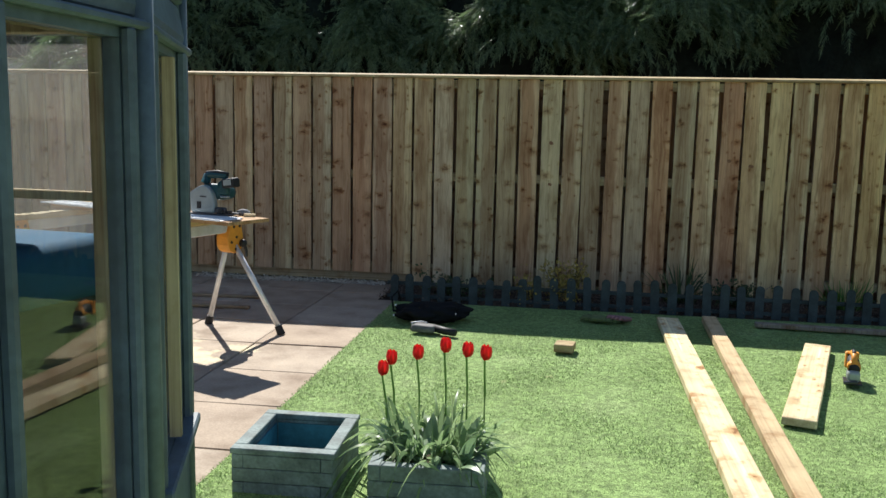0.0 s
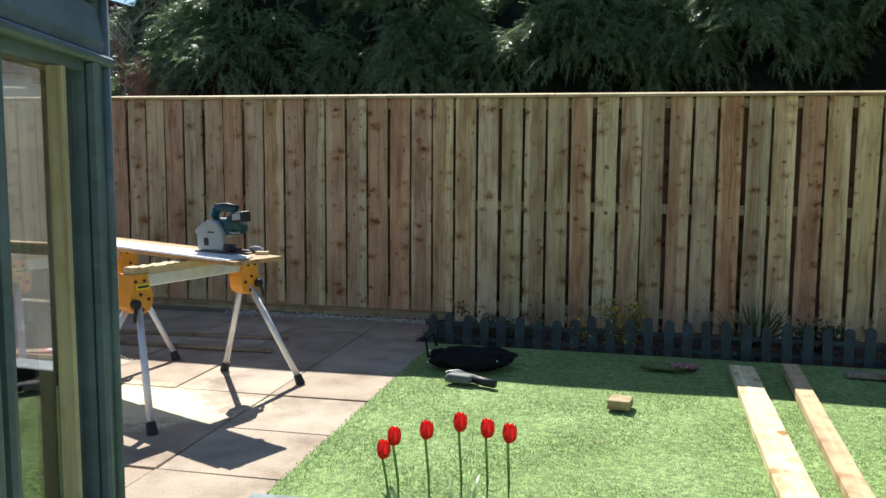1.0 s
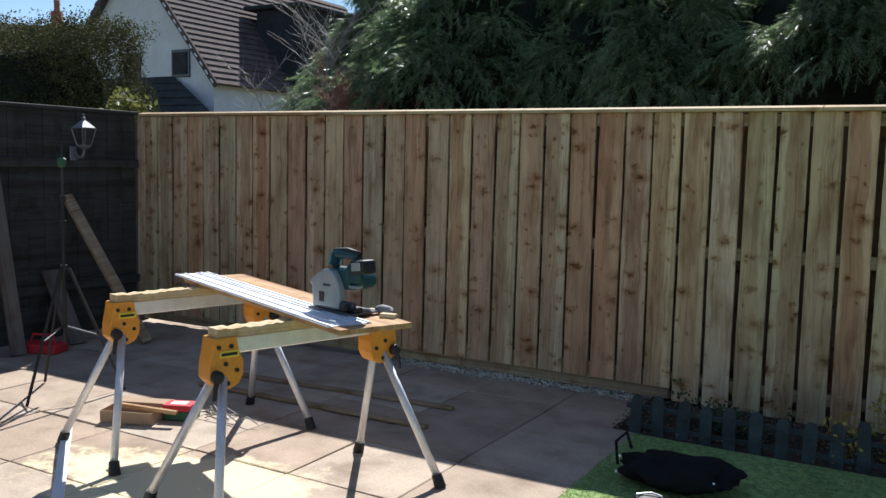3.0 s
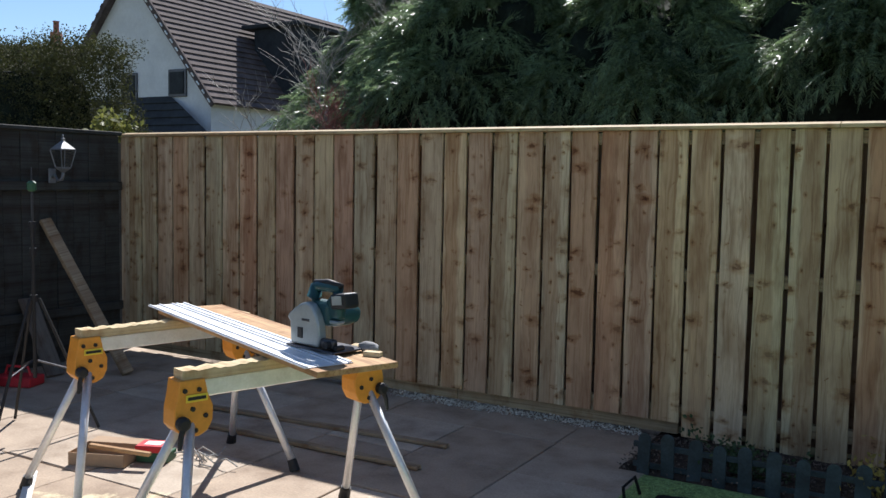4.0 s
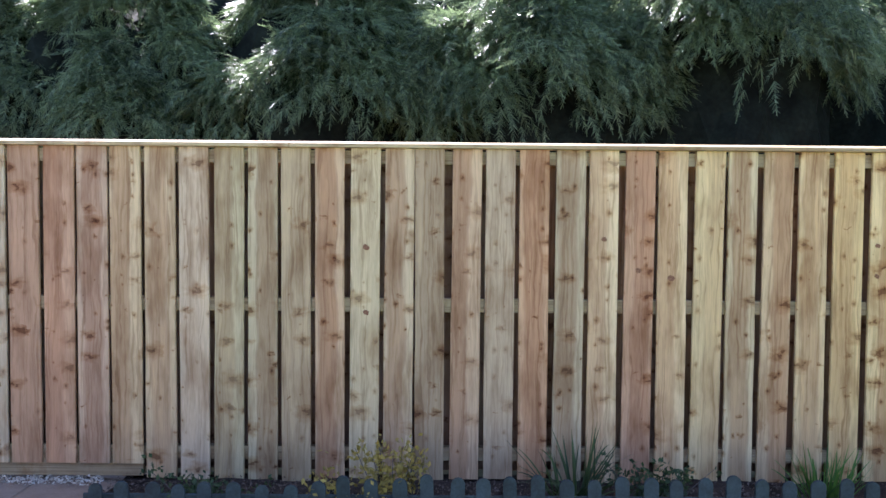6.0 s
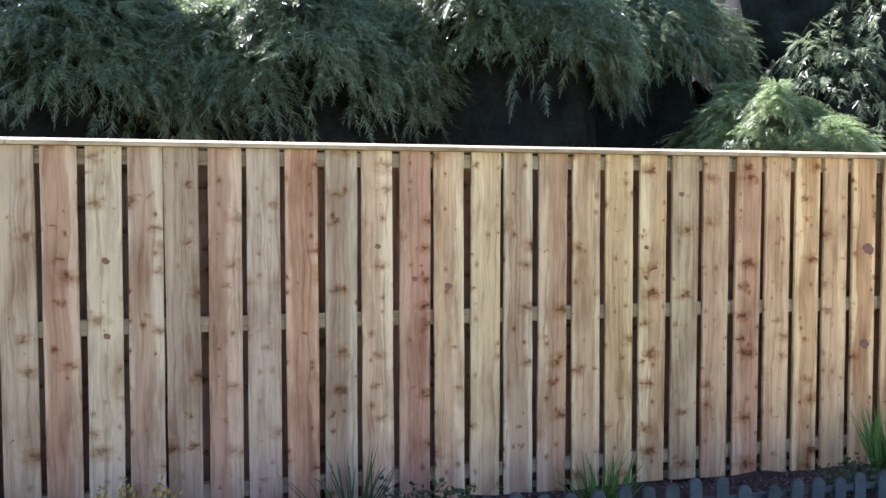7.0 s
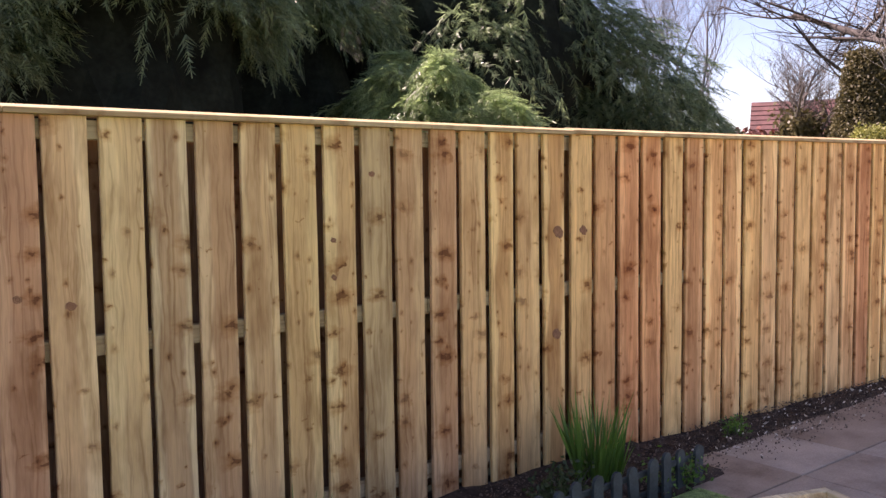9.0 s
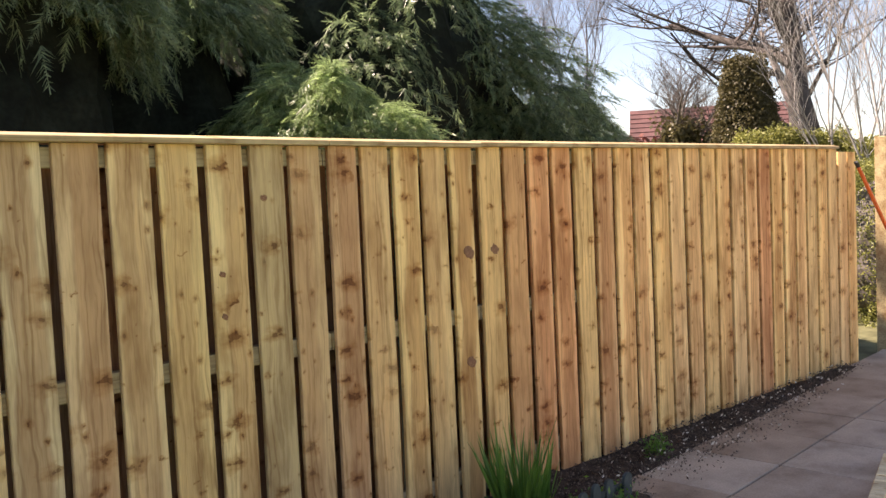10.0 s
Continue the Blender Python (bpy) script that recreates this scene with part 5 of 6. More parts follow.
# ---- bag, gloves ----
def tool_bag(m):
    t = thing("tool_bag", m, "soft black tool bag slumped on the shaded turf", "bag")
    bm = bmesh.new()
    bmesh.ops.create_icosphere(bm, subdivisions=4, radius=1.0)
    for v in bm.verts:
        q = v.co
        k = 1 + 0.34 * noise.noise(q * 2.0) + 0.13 * noise.noise(q * 4.5)
        v.co = Vector((q.x * 0.26 * k, q.y * 0.18 * k, max(0.0, 0.06 + q.z * 0.07 * k)))
    part("body", bm, M_bag, t, smooth=True)
    part("strap", tube([(-0.28, -0.05, 0.06), (-0.3, -0.02, 0.16), (-0.26, 0.02, 0.2), (-0.24, 0.04, 0.12)], [0.008] * 4, 6), M_bag, t)
    for k, (x, y, z) in enumerate(((-0.27, -0.12, 0.05), (-0.26, -0.1, 0.12), (0.17, -0.15, 0.08), (0.12, -0.16, 0.06))):
        part("buckle", lathe([(0.005, 0), (0.007, 0.002), (0.005, 0.004)], 8, pose(x, y, z, 70, 20 * k, 0)), M_alu, t, "bright metal buckle")
    return t


tool_bag(pose(-0.98, 6.08, 0.02, 0, 0, 4))
pouch = thing("tool_pouch", pose(-0.93, 5.68, 0.024, 0, 0, -14) @ Matrix.Diagonal((0.85, 0.85, 0.8, 1)), "grey leather tool pouch with a black belt end", "pouch")
bm = box((0.2, 0.13, 0.06), (-0.05, 0, 0.035), 0.025, None, 3)
for v in bm.verts:
    v.co += Vector((0.012, 0.012, 0.012)) * noise.noise(v.co * 20)
part("pouch_body", bm, M_greycloth, pouch, smooth=True)
part("belt", tube([(0.03, 0, 0.04), (0.12, -0.01, 0.03), (0.22, -0.03, 0.028)], [0.03, 0.032, 0.03], 10), M_black, pouch, "black belt end", True)
part("clip", tube([(-0.13, -0.05, 0.03), (-0.16, -0.02, 0.07), (-0.1, 0.03, 0.08), (-0.05, 0.04, 0.07)], [0.005] * 4, 6), M_alu, pouch, "bright wire clip")


def glove(m, material, label):
    t = thing("work_glove", m, label, "glove", "pair of work gloves")
    bm = box((0.1, 0.11, 0.035), (0, 0, 0.018), 0.014, None, 2)
    part("palm", bm, material, t, smooth=True)
    for k in range(4):
        x = -0.037 + 0.025 * k
        part("finger", tube([(x, 0.05, 0.02), (x * 1.15, 0.09, 0.024), (x * 1.3, 0.125, 0.012)], [0.013, 0.012, 0.009], 8), material, t, smooth=True)
    part("thumb", tube([(0.045, 0.0, 0.02), (0.08, 0.03, 0.022), (0.09, 0.06, 0.012)], [0.013, 0.012, 0.009], 8), material, t, smooth=True)
    part("cuff", box((0.085, 0.05, 0.03), (0, -0.075, 0.017), 0.01, None, 2), material, t)


glove(pose(0.36, 6.34, 0.03, 10, 0, 150), M_pink, "faded pink leather work glove dropped on the turf")
glove(pose(0.2, 6.3, 0.03, 0, 0, 80), M_lime, "lime knitted work glove dropped on the turf")

# ---- pale timber frame, gate end ----
fr = thing("timber_frame", pose(4.40, 6.2, 0.0, 0, 0, 160), "new pale timber frame lying beside the paving", "timber frame")
for a, b in (((0, 0), (0.75, 0)), ((0, 0), (0, 0.75)), ((0.75, 0), (0.75, 0.75)), ((0, 0.75), (0.75, 0.75))):
    w = (abs(b[0] - a[0]) + 0.03 if a[1] == b[1] else 0.045)
    d = (abs(b[1] - a[1]) - 0.05 if a[0] == b[0] else 0.045)
    part("frame_bar", box((w, d, 0.1), ((a[0] + b[0]) / 2, (a[1] + b[1]) / 2, 0.05), 0.004), M_plank_pale, fr)
pl = part("path_plank", box((1.3, 0.07, 0.04), (0.65, 0, 0.02), 0.003), M_plank_pale)
pl.matrix_world = pose(4.5, 5.8, 0.004, 0, 0, 12)
tagged(pl, "pale plank lying on the side path", "plank")
gate = thing("gate_post", pose(9.15, 7.12, -0.05), "new square softwood gate post", "gate post")
part("post", box((0.1, 0.1, 1.98), (0, 0, 0.99), 0.004), M_cap, gate)
part("crosspiece", box((0.5, 0.04, 0.09), (0.3, 0, 1.84), 0.004), M_cap, gate)
pole = thing("broom_handle", None, "bright orange-red pole leaning by the fence end", "pole")
part("shaft", rod((9.55, 6.75, -0.01), (8.37, 7.07, 1.66), 0.016, seg=10), M_pole, pole)
part("end_cap", rod((8.37, 7.07, 1.66), (8.34, 7.078, 1.70), 0.018, seg=10), M_black, pole, "black end cap")


# ---- bare trees ----
def bare_tree(name, label, at, height, trunk_r, seed, material, lean=(0, 0), spread=0.55, levels=4, kids=4, trunk_frac=0.45, up=0.35, ivy=None):
    g = random.Random(seed)
    t = thing(name, pose(*at), label, "tree")
    limbs, twigs = [], []

    def grow(p, d, L, r, lev):
        pts, rad = [p.copy()], [r]
        n = 5 if lev < 2 else 3
        for k in range(n):
            d = (d + Vector((g.uniform(-1, 1), g.uniform(-1, 1), g.uniform(-0.4, 0.8))) * (0.12 + 0.07 * lev)).normalized()
            p = p + d * (L / n)
            pts.append(p.copy())
            rad.append(r * (1 - 0.62 * (k + 1) / n))
        (limbs if lev < 2 else twigs).append((pts, rad))
        if lev >= levels:
            return
        m = kids + (2 if lev > 0 else 0)
        for k in range(m):
            s = trunk_frac + (1 - trunk_frac) * (k + g.uniform(0.2, 1)) / m if lev == 0 else 0.25 + 0.75 * (k + g.uniform(0, 1)) / m
            i = min(int(s * n), n - 1)
            q = pts[i].lerp(pts[i + 1], s * n - i)
            a = g.uniform(0, 6.28)
            dd = (d + Vector((math.cos(a), math.sin(a), up)) * spread * g.uniform(0.8, 1.6)).normalized()
            grow(q, dd, L * g.uniform(0.42, 0.68), max(rad[i] * 0.55, 0.0028), lev + 1)

    grow(Vector((0, 0, 0)), Vector((lean[0], lean[1], 1)).normalized(), height * 0.62, trunk_r, 0)

    def join(sets, seg):
        vs, fs = [], []
        for pts, rad in sets:
            base = len(vs)
            for k, p in enumerate(pts):
                dirn = (pts[min(k + 1, len(pts) - 1)] - pts[max(k - 1, 0)])
                q = dirn.to_track_quat("Z", "Y")
                for j in range(seg):
                    vs.append(p + q @ Vector((rad[k] * math.cos(6.283 * j / seg), rad[k] * math.sin(6.283 * j / seg), 0)))
            for k in range(len(pts) - 1):
                for j in range(seg):
                    a, b = base + k * seg + j, base + k * seg + (j + 1) % seg
                    fs.append((a, b, b + seg, a + seg))
        return np.array([tuple(v) for v in vs]), fs

    v, f = join(limbs[:1], 8)
    raw("trunk", v, f, material, t)
    for one in limbs[1:]:
        v, f = join([one], 6)
        raw("limb", v, f, material, t)
    v, f = join(twigs, 3)
    raw("fine_branching", v, f, material, t)
    if ivy is not None:
        gg = np.random.default_rng(seed)
        pts = np.array([tuple(p) for ps, _ in limbs for p in ps if p.z < height * ivy])
        n = 900
        p = pts[gg.integers(0, len(pts), n)] + gg.normal(0, 0.16, (n, 3)) * trunk_r * 6
        a = gg.uniform(0, 6.28, (3, n))
        v, f = place_tris([leaf_template(gg, 6, 0.14) for _ in range(3)], p, a[0], a[1], a[2], gg.uniform(0.6, 1.3, n), gg)
        raw("ivy", v, f, M_ever, t, "dark ivy on the limbs")
    return t


bare_tree("bare_shrub", "leafless pale-twigged shrub behind the fence", (-5.6, 9.3, 0), 3.6, 0.04, 3, M_pale_bark, (0.1, 0), 0.9, 4, 4, 0.25, 0.2)
bare_tree("bare_shrub", "leafless reddish shrub just over the fence", (-4.75, 9.0, 0), 2.3, 0.03, 5, M_red_twig, (0, 0), 0.8, 4, 5, 0.3, 0.4)
bare_tree("birch", "slender leafless birch against the sky", (25.2, 21.2, 0), 11.5, 0.075, 8, M_grey_bark, (0.02, 0), 0.42, 4, 6, 0.25, 0.6)
bare_tree("birch", "slender leafless birch against the sky", (24.1, 22.7, 0), 11, 0.065, 9, M_grey_bark, (-0.02, 0), 0.42, 4, 6, 0.25, 0.6)
bare_tree("pollard", "ivy-clad pollarded tree with bare upper twigs", (19.6, 14.8, 0), 4.6, 0.17, 12, M_bark, (0.05, 0), 1.0, 4, 6, 0.5, 0.25, 0.62)
bare_tree("oak", "old leafless oak with a thick leaning trunk", (17.8, 10.9, 0), 11, 0.3, 34, M_oak_bark, (-0.04, 0.06), 1.3, 4, 5, 0.3, -0.05)
bare_tree("oak", "leafless spreading oak limb over the garden end", (19.8, 11.2, 0), 10, 0.13, 36, M_oak_bark, (0.0, 0.05), 1.1, 3, 6, 0.25, 0.0)
for k, (x, y, q) in enumerate(((13.6, 9.0, 21), (13.2, 8.5, 22), (14.2, 9.2, 23), (12.8, 8.1, 24), (14.0, 8.5, 25), (15.5, 9.6, 26), (14.6, 8.9, 28))):
    bare_tree("sapling", "thin pale leafless sapling at the garden end", (x, y, 0), 6.0 + 0.4 * (k % 3), 0.024, q, M_pale_bark, (0.06 * (k % 3 - 1), 0.03), 0.5, 3, 5, 0.2, 0.5)


# ---- leafy masses ----
def leafy(name, label, category, at, size, n, material, seed, leaf=0.06, cone=0.0, core=None):
    """A clipped or wild leafy body: leaf clumps through an uneven box or cone, densest at the skin."""
    g = np.random.default_rng(seed)
    t = thing(name, pose(*at), label, category)
    q = g.uniform(-1, 1, (n, 3))
    ax = g.integers(0, 3, n)
    q[np.arange(n), ax] = np.sign(q[np.arange(n), ax]) * (1 - 0.22 * g.uniform(0, 1, n) ** 2)
    q += g.normal(0, 0.03, (n, 3))
    lump = np.array([noise.noise(tuple(v * 2.1 + seed)) for v in q])
    q *= (1 + 0.12 * lump)[:, None]
    z = (q[:, 2] + 1) / 2
    taper = 1 - cone * z
    if cone:
        r = np.linalg.norm(q[:, :2], axis=1).clip(0.3, 9)
        q[:, :2] /= np.maximum(r, 1)[:, None]
    p = np.stack([q[:, 0] * taper * size[0] / 2, q[:, 1] * taper * size[1] / 2, z * size[2]], 1)
    a = g.uniform(0, 6.28, (3, n))
    v, f = place_tris([leaf_template(g, 6, leaf) for _ in range(5)], p, a[0], a[1], a[2], g.uniform(0.6, 1.4, n), g)
    bm = bmesh.new()
    bmesh.ops.create_icosphere(bm, subdivisions=4, radius=1.0)
    for w in bm.verts:
        c = w.co.copy()
        mx = max(abs(c.x), abs(c.y), abs(c.z))
        c = c.lerp(c / mx, 0.8 if not cone else 0.2)
        zz = (c.z + 1) / 2
        k = (1 - cone * zz) * (0.86 + 0.1 * noise.noise(c * 3))
        w.co = Vector((c.x * k * size[0] / 2, c.y * k * size[1] / 2, zz * size[2] * 0.93))
    # The default core is near-black, with the inner shade put into its colour.
    part("core_hull", bm, M_inner_shade if core is None else core, t, "solid hull filling the space inside the leaves")
    raw("leaves", v, f, material, t)
    return t


leafy("clipped_hedge", "tall clipped hedge in dull green leaf", "hedge", (-10.95, 8.6, -0.05), (6.15, 1.1, 2.92), 46000, M_hedge, 2, 0.024)
leafy("golden_shrub", "small yellow-green shrub at the fence corner", "shrub", (-6.8, 7.9, -0.05), (0.42, 0.36, 1.98), 700, M_olive, 3, 0.05, 0.3)
leafy("evergreen", "dull green conical evergreen", "evergreen", (15.9, 11.45, -0.05), (2.1, 2.1, 3.7), 15000, M_ever, 4, 0.05, 0.72)
leafy("olive_shrub", "yellow-green leafy shrub beyond the fence", "shrub", (14.6, 10.1, -0.05), (3.0, 2.0, 2.3), 10000, M_olive, 5, 0.05, 0.3)
leafy("olive_shrub", "yellow-green leafy shrub by the garden end", "shrub", (14.9, 8.6, -0.05), (2.2, 2.2, 2.1), 8000, M_olive, 6, 0.05, 0.3)
leafy("rough_hedge", "brown and green rough hedge by the gate", "hedge", (13.5, 7.2, -0.05), (1.6, 3.0, 1.6), 8000, M_olive, 7, 0.045, 0.2)
leafy("twiggy_bush", "dry yellowish bush beyond the gate post", "bush", (11.6, 7.75, -0.05), (1.9, 1.7, 1.75), 7000, M_olive, 14, 0.03, 0.3, M_bark)
leafy("red_shrub", "reddish budding shrub before the brick house", "shrub", (21.0, 16.2, -0.05), (6.0, 2.0, 2.6), 3000, M_red_twig, 8, 0.12, 0.3, M_red_twig)
leafy("far_trees", "belt of distant evergreen trees", "trees", (-22.0, 40.0, -0.05), (40, 6, 5.5), 6000, M_ever, 9, 0.5)


# ---- neighbouring houses ----
def roof_slope(parent, a, b, c, d, rows, material, name="roof"):
    """A pitched roof from eave a-b to ridge d-c, with lapped tile courses."""
    a, b, c, d = (Vector(v) for v in (a, b, c, d))
    n = (b - a).cross(d - a).normalized()
    if n.z < 0:
        n = -n
    bm = bmesh.new()
    bm.faces.new([bm.verts.new(x - n * 0.02) for x in (a, b, c, d)])
    deck = part(name, bm, material, parent)
    for k in range(rows):
        s0, s1 = k / rows, min((k + 1.04) / rows, 1)
        bm = bmesh.new()
        p = [a.lerp(d, s0) + n * 0.05, b.lerp(c, s0) + n * 0.05, b.lerp(c, s1) + n * 0.015, a.lerp(d, s1) + n * 0.015]
        v = [bm.verts.new(x) for x in p]
        w = [bm.verts.new(x) for x in (a.lerp(d, s0), b.lerp(c, s0))]
        bm.faces.new(v)
        bm.faces.new((w[0], w[1], v[1], v[0]))
        part("tile_course", bm, material, deck)
    return deck


def gable_house():
    t = thing("gabled_house", pose(-18.5, 18.1, 0), "white rendered house with a steep brown tiled roof", "house")
    hw, depth, ez, rz = 2.75, 9.0, 3.52, 6.67
    bm = prism([(-hw, -0.1), (hw, -0.1), (hw, ez), (0, rz), (-hw, ez)], depth, pose(0, depth / 2, 0))
    part("wall", bm, M_render, t, "white rendered wall")
    roof_slope(t, (hw + 0.25, -0.2, ez - 0.3), (hw + 0.25, depth, ez - 0.3), (0, depth, rz + 0.06), (0, -0.2, rz + 0.06), 22, M_rooftile)
    roof_slope(t, (-hw - 0.25, -0.2, ez - 0.3), (-hw - 0.25, depth, ez - 0.3), (0, depth, rz + 0.06), (0, -0.2, rz + 0.06), 22, M_rooftile)
    for s in (-1, 1):
        p, q = Vector((s * (hw + 0.27), -0.2, ez - 0.33)), Vector((0, -0.2, rz + 0.1))
        part("verge", box((0.06, 0.14, (q - p).length), (0, 0, (q - p).length / 2), 0.0, Matrix.Translation(p) @ (q - p).to_track_quat("Z", "Y").to_matrix().to_4x4()), M_rooftile, t)
        for k in range(17):
            c = p.lerp(q, (k + 0.5) / 17)
            part("verge_tile", box((0.03, 0.03, 0.12), (0, 0, 0), 0.0, Matrix.Translation(c + Vector((s * 0.02, -0.075, 0.0))) @ (q - p).to_track_quat("Z", "Y").to_matrix().to_4x4()), M_white if s > 0 else M_rooftile, t)
    for x0, x1, z0, z1 in ((1.34, 1.96, 3.44, 4.12), (-0.4, 0.2, 3.32, 4.1)):
        w = part("window", box((x1 - x0, 0.06, z1 - z0), ((x0 + x1) / 2, -0.02, (z0 + z1) / 2), 0.01), M_steel, t, "dark framed window")
        part("pane", box((x1 - x0 - 0.14, 0.02, z1 - z0 - 0.14), ((x0 + x1) / 2, -0.058, (z0 + z1) / 2)), M_darkroof, w)
        part("backing", box((x1 - x0 - 0.14, 0.01, z1 - z0 - 0.14), ((x0 + x1) / 2, -0.052, (z0 + z1) / 2 + 0.0)), M_black, w)
    roof_slope(t, (-2.2, -1.0, 2.1), (4.2, -1.0, 2.1), (1.4, 0.0, 3.46), (-2.2, 0.0, 3.46), 7, M_darkroof, "porch_roof")
    part("porch_wall", box((5.6, 0.8, 2.1), (0.7, -0.42, 1.05), 0.0), M_render, t)
    part("skylight", box((0.4, 0.75, 0.05), (0, 0, 0), 0.0, pose(0.1, -0.52, 2.86, 52, 0, 0)), M_white, t, "pale roof light")
    part("dormer", box((1.6, 4.2, 2.5), (2.3, 5.0, 4.3), 0.02), M_darkroof, t, "dark tile-hung dormer")
    part("dormer_roof", box((2.1, 4.5, 0.12), (2.2, 5.0, 5.6), 0.02), M_darkroof, t)


gable_house()


def far_house(at, turn, label, w, d, ez, rz, wall, tile, chimney_x):
    t = thing("far_house", pose(*at, 0, 0, turn), label, "house")
    part("wall", prism([(-d / 2, -0.1), (d / 2, -0.1), (d / 2, ez), (0, rz), (-d / 2, ez)], w, pose(0, 0, 0, 0, 0, 90)), wall, t)
    for s in (-1, 1):
        roof_slope(t, (-w / 2 - 0.2, s * (d / 2 + 0.3), ez - 0.25), (w / 2 + 0.2, s * (d / 2 + 0.3), ez - 0.25), (w / 2 + 0.2, 0, rz + 0.08), (-w / 2 - 0.2, 0, rz + 0.08), 12, tile)
    ch = part("chimney", box((0.45, 0.45, 1.3), (chimney_x, 0, rz + 0.1), 0.03), M_brick, t, "brick chimney stack")
    part("chimney_pot", lathe([(0.16, 0), (0.13, 0.1), (0.13, 0.45), (0.16, 0.5)], 12, pose(chimney_x, 0, rz + 0.75)), M_brick, ch)
    for k in range(-2, 3):
        wd = part("window", box((1.0, 0.08, 1.1), (k * w / 5.5, -d / 2 - 0.02, ez - 1.0), 0.01), M_white, t, "white framed window")
        part("pane", box((0.84, 0.02, 0.94), (k * w / 5.5, -d / 2 - 0.066, ez - 1.0)), M_darkroof, wd)


far_house((38.2, 23.1, 0), -60, "red brick bungalow with a red tiled roof", 7, 8, 2.6, 5.0, M_brick, M_redtile, 0.6)
far_house((-37, 28, 0), 40, "distant house with a brown tiled roof and chimney", 12, 8, 4.4, 7.2, M_brick, M_rooftile, 1.2)


# ---- summerhouse beside the path ----
house = thing("summerhouse", None, "blue-green painted timber summerhouse with glazed sides", "summerhouse")
PLAN = [Vector((-1.03, 0.75, 0)), Vector((-0.975, 1.87, 0)), Vector((-1.212, 2.585, 0)), Vector((-2.75, 2.72, 0)), Vector((-2.75, 0.75, 0))]
WALL_TOP = 2.12


def wall_run(p, q, openings, lap_from=1.62, glass=M_glass):
    """One wall: plain boards below, stiles round the openings, shiplap above. Local x along the wall, local y inwards."""
    d = q - p
    L = d.length
    m = pose(p.x, p.y, 0, 0, 0, math.degrees(math.atan2(d.y, d.x)))
    spans, last = [], 0.0
    for s0, s1, z0, z1 in openings:
        spans.append((last, s0, 0.0, lap_from))
        if z0 > 0.02:
            spans.append((s0, s1, 0.0, z0))
        if z1 < lap_from - 0.01:
            spans.append((s0, s1, z1, lap_from))
        last = s1
    spans.append((last, L, 0.0, lap_from))
    for a, b, z0, z1 in spans:
        part("wall_panel", box((b - a, 0.04, z1 - z0), ((a + b) / 2, 0.022, (z0 + z1) / 2), 0.0, m), M_shed, house)
        if b - a > 0.12:
            # Lower lining is dark: the dim interior is put into its colour.
            part("inner_lining", box((b - a - 0.05, 0.008, z1 - z0), ((a + b) / 2, 0.048, (z0 + z1) / 2), 0.0, m), M_inner if z1 > 1 else M_darkwood, house, "inner wood lining")
    k = lap_from
    while k < WALL_TOP - 0.01:
        h = min(0.125, WALL_TOP - k)
        bm = prism([(0.0, 0.0), (0.014, 0.008), (0.018, 0.03), (0.004, h - 0.012), (0.0, h - 0.006), (-0.03, h - 0.004), (-0.03, 0.0)], L - 0.002)
        mm = m @ pose(L / 2, 0.012, k, 0, 0, -90)
        bmesh.ops.transform(bm, matrix=mm, verts=bm.verts)
        part("weatherboard", bm, M_shed, house)
        k += h
    part("drip_band", box((L, 0.03, 0.022), (L / 2, -0.012, lap_from - 0.012), 0.006, m), M_shed, house)
    part("inner_lining", box((L - 0.1, 0.01, WALL_TOP - lap_from), (L / 2, 0.06, (WALL_TOP + lap_from) / 2), 0.0, m), M_inner, house, "inner wood lining")
    for s0, s1, z0, z1 in openings:
        w = part("window_frame", box((0.03, 0.03, z1 - z0 + 0.05), (s0 - 0.016, -0.011, (z0 + z1) / 2), 0.008, m), M_shed, house)
        part("stile", box((0.03, 0.03, z1 - z0 + 0.05), (s1 + 0.016, -0.011, (z0 + z1) / 2), 0.008, m), M_shed, w)
        part("sill", box((s1 - s0 + 0.1, 0.05, 0.03), ((s0 + s1) / 2, -0.02, z0 - 0.017), 0.006, m), M_shed, w)
        for s in (s0 - 0.0125, s1 + 0.0125):
            part("jamb", box((0.03, 0.034, z1 - z0), (s, 0.061, (z0 + z1) / 2), 0.003, m), M_inner, w, "bare wood inner jamb")
        part("head", box((s1 - s0 + 0.05, 0.045, 0.03), ((s0 + s1) / 2, 0.066, z1 + 0.016), 0.003, m), M_inner, w, "bare wood inner head")
        pane = part("pane", box((s1 - s0 + 0.01, 0.004, z1 - z0 + 0.01), ((s0 + s1) / 2, 0.018, (z0 + z1) / 2), 0.0, m), glass, w, "window glass")
        pane.visible_shadow = False
    return m


wall_run(PLAN[0], PLAN[1], [(0.655, 1.035, 0.36, 1.575)])
m_b = wall_run(PLAN[1], PLAN[2], [(0.085, 0.60, 0.50, 1.575)])
part("glazing_bead", box((0.02, 0.034, 1.06), (0.40, -0.003, 1.04), 0.002, m_b), M_inner, house, "bare wood glazing bead")
m_c = wall_run(PLAN[2], PLAN[3], [(0.12, 0.70, 0.85, 1.66)], 1.70, M_dusty)
# Unseen windows in the two rear walls, added to light the interior.
wall_run(PLAN[3], PLAN[4], [(0.25, 1.7, 0.6, 1.62)], 1.66)
wall_run(PLAN[4], PLAN[0], [(0.25, 1.5, 0.3, 1.62)], 1.66)
part("glazing_bar", box((0.58, 0.03, 0.03), (0.41, 0.03, 1.155), 0.004, m_c), M_inner, house, "bare wood glazing bar")
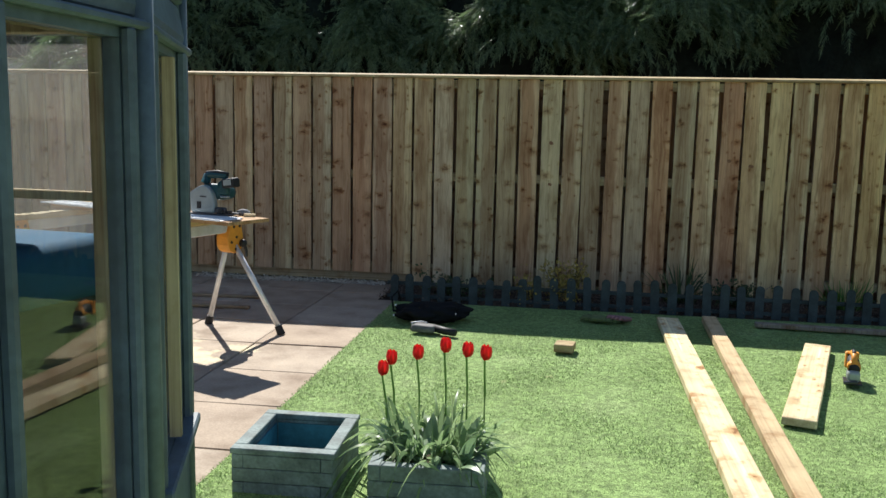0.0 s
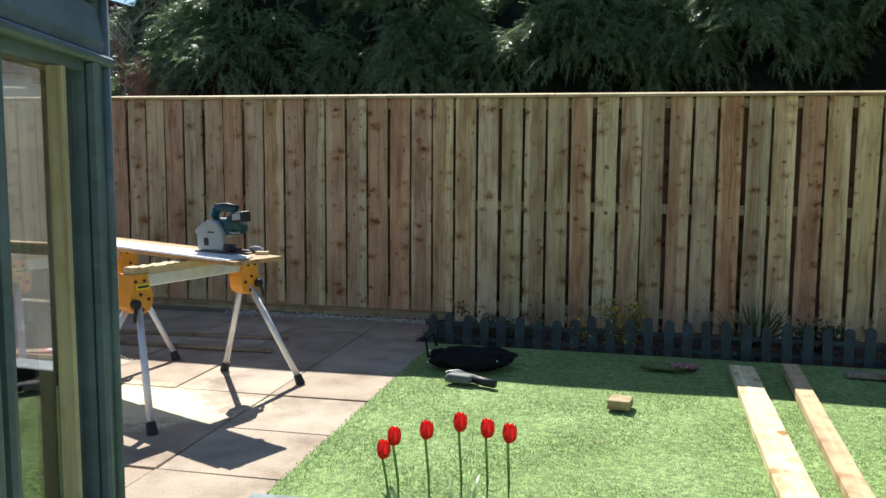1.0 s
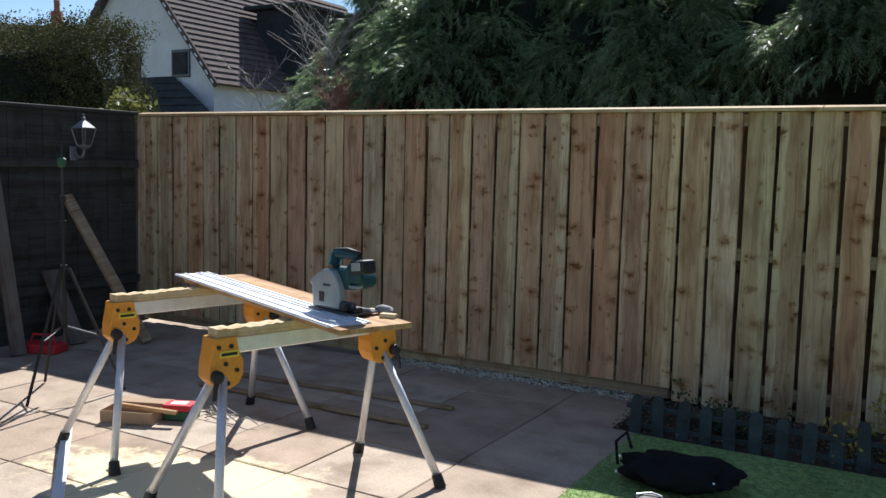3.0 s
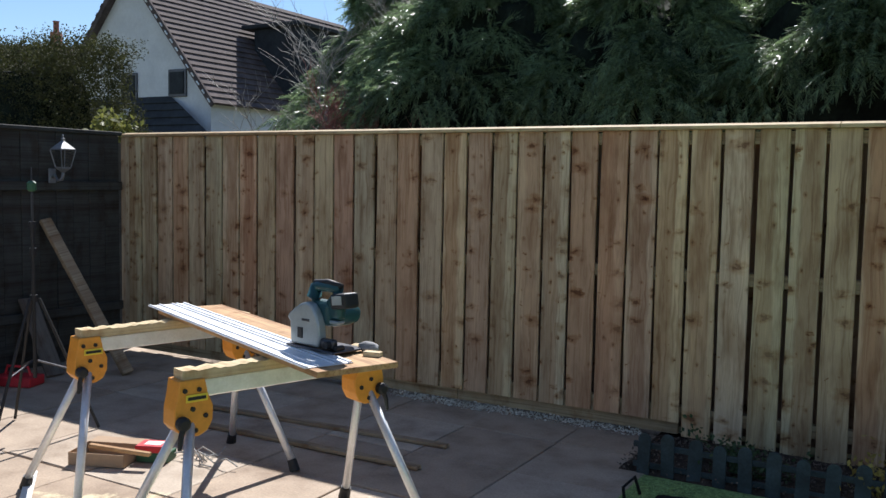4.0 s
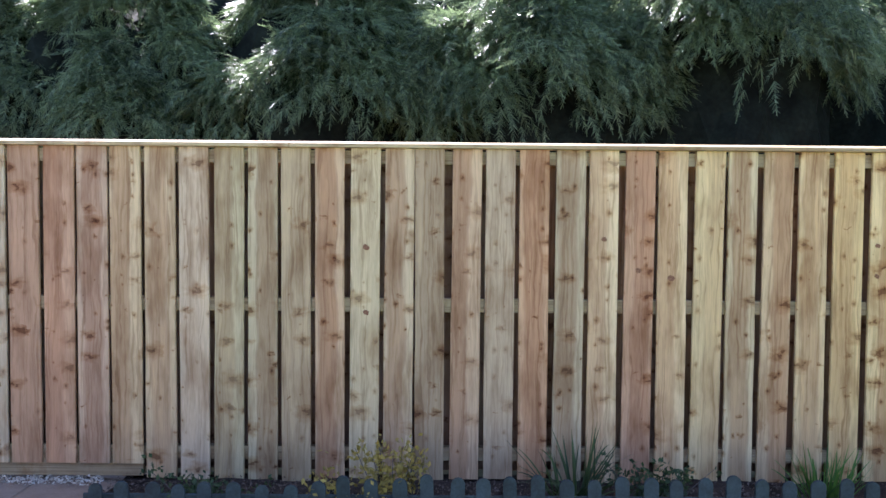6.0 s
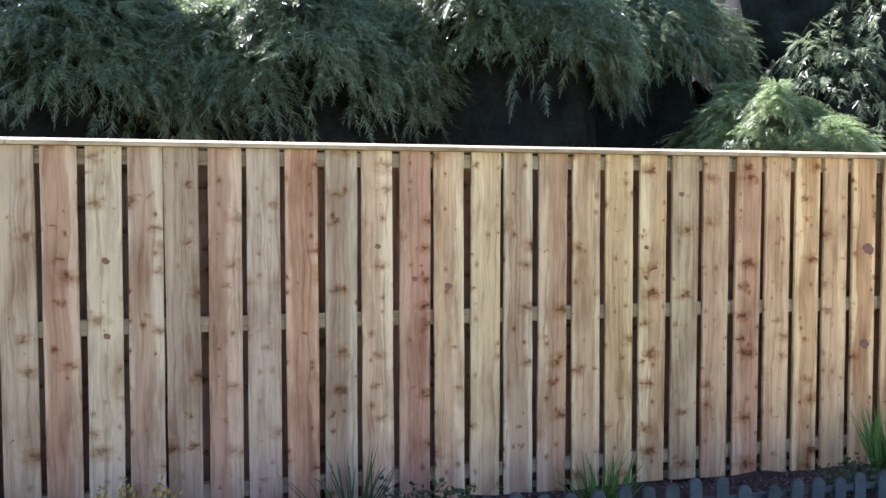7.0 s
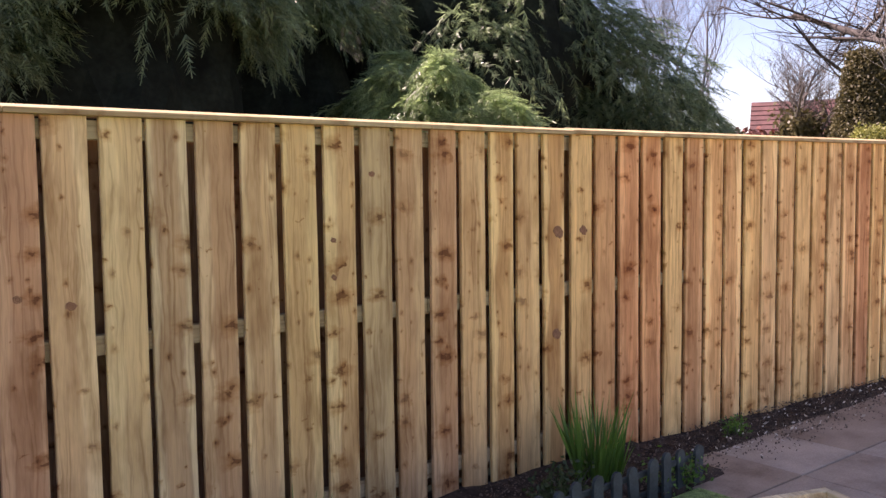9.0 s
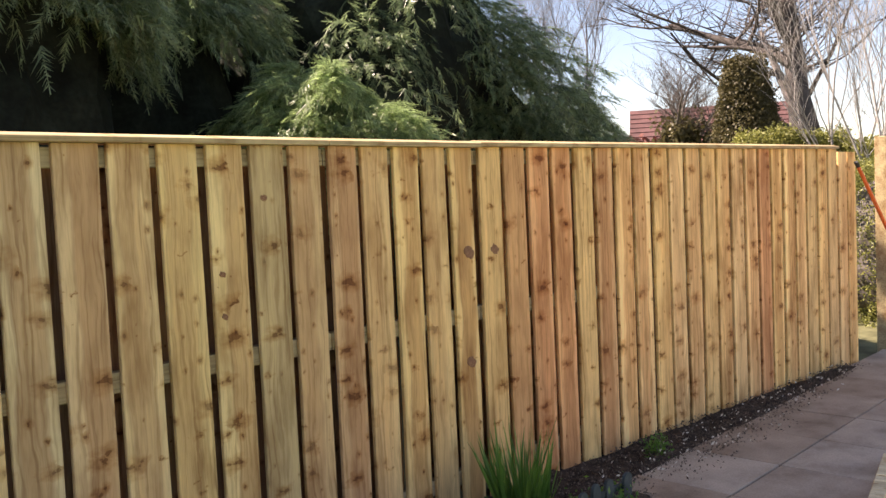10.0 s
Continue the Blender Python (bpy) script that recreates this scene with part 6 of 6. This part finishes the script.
for k, p in enumerate(PLAN):
    part("corner_post", lathe([(0.014 if k == 2 else 0.028, 0.0), (0.014 if k == 2 else 0.028, WALL_TOP)], 12, pose(p.x, p.y, 0)), M_shed, house, smooth=True)
for name, z0, z1, over, material in (("floor_deck", 0.002, 0.05, -0.07, M_oldwood), ("roof", WALL_TOP, WALL_TOP + 0.05, 0.12, M_darkroof)):
    bm = bmesh.new()
    c = sum(PLAN, Vector()) / len(PLAN)
    ring = [bm.verts.new((p + (p - c).normalized() * over) + Vector((0, 0, z0))) for p in PLAN]
    f = bm.faces.new(ring)
    r = bmesh.ops.extrude_face_region(bm, geom=[f])
    bmesh.ops.translate(bm, vec=(0, 0, z1 - z0), verts=[v for v in r["geom"] if isinstance(v, bmesh.types.BMVert)])
    bmesh.ops.recalc_face_normals(bm, faces=bm.faces)
    part(name, bm, material, house)
# Dark tone of the chest stands in for the dim interior.
shelf = part("storage_chest", box((0.7, 0.5, 0.85), (0, 0, 0.425), 0.012), M_darkwood)
shelf.matrix_world = pose(-1.78, 2.2, 0.05, 0, 0, -5)
tagged(shelf, "wooden chest darkened for the dim summerhouse interior", "chest")
bm = box((0.62, 0.42, 0.17), (0, 0, 0.085), 0.05, None, 4)
for v in bm.verts:
    v.co.z += 0.02 * noise.noise(v.co * 6)
cush = part("cushion", bm, M_blue, smooth=True)
cush.matrix_world = pose(-1.66, 2.2, 0.902, 0, 0, -12)
tagged(cush, "plump bright blue seat cushion on the chest", "cushion")


# ---- paving ----
def slab_mesh(w, d, seed):
    r = random.Random(seed)
    bm = box((w, d, 0.05), (0, 0, -0.025), 0.004)
    for v in bm.verts:
        v.co.z += r.uniform(-0.002, 0.002)
    me = bpy.data.meshes.new("slab")
    bm.to_mesh(me)
    bm.free()
    me.materials.append(M_slab)
    return me


def paving(name, label, x0, y0, nx, ny, p, keep):
    t = thing(name, None, label, "paving", kind="structure")
    meshes = [slab_mesh(p - 0.008, p - 0.008, s) for s in range(6)]
    for i in range(nx):
        for j in range(ny):
            x, y = x0 + p * (i + 0.5), y0 + p * (j + 0.5)
            if keep(x, y):
                ob = new("slab", meshes[(i * 5 + j * 3) % 6])
                ob.parent = t
                ob.matrix_basis = pose(x, y, random.uniform(-0.003, 0.003), random.uniform(-0.2, 0.2), random.uniform(-0.2, 0.2), random.uniform(-0.3, 0.3))
    bm = box((p * nx - 0.03, p * ny - 0.03, 0.02), (x0 + p * nx / 2, y0 + p * ny / 2, -0.022))
    part("joint_bed", bm, M_soil, t)


paving("patio", "buff concrete paving slabs, weathered and dusted with sawdust", -1.40 - 0.603 * 12, -0.194, 12, 13, 0.603, lambda x, y: True)
paving("side_path", "weathered buff concrete paving slabs beside the fence", 4.175, 7.13 - 0.605 * 7, 10, 7, 0.605, lambda x, y: not (y > 6.5 and x < 4.3))
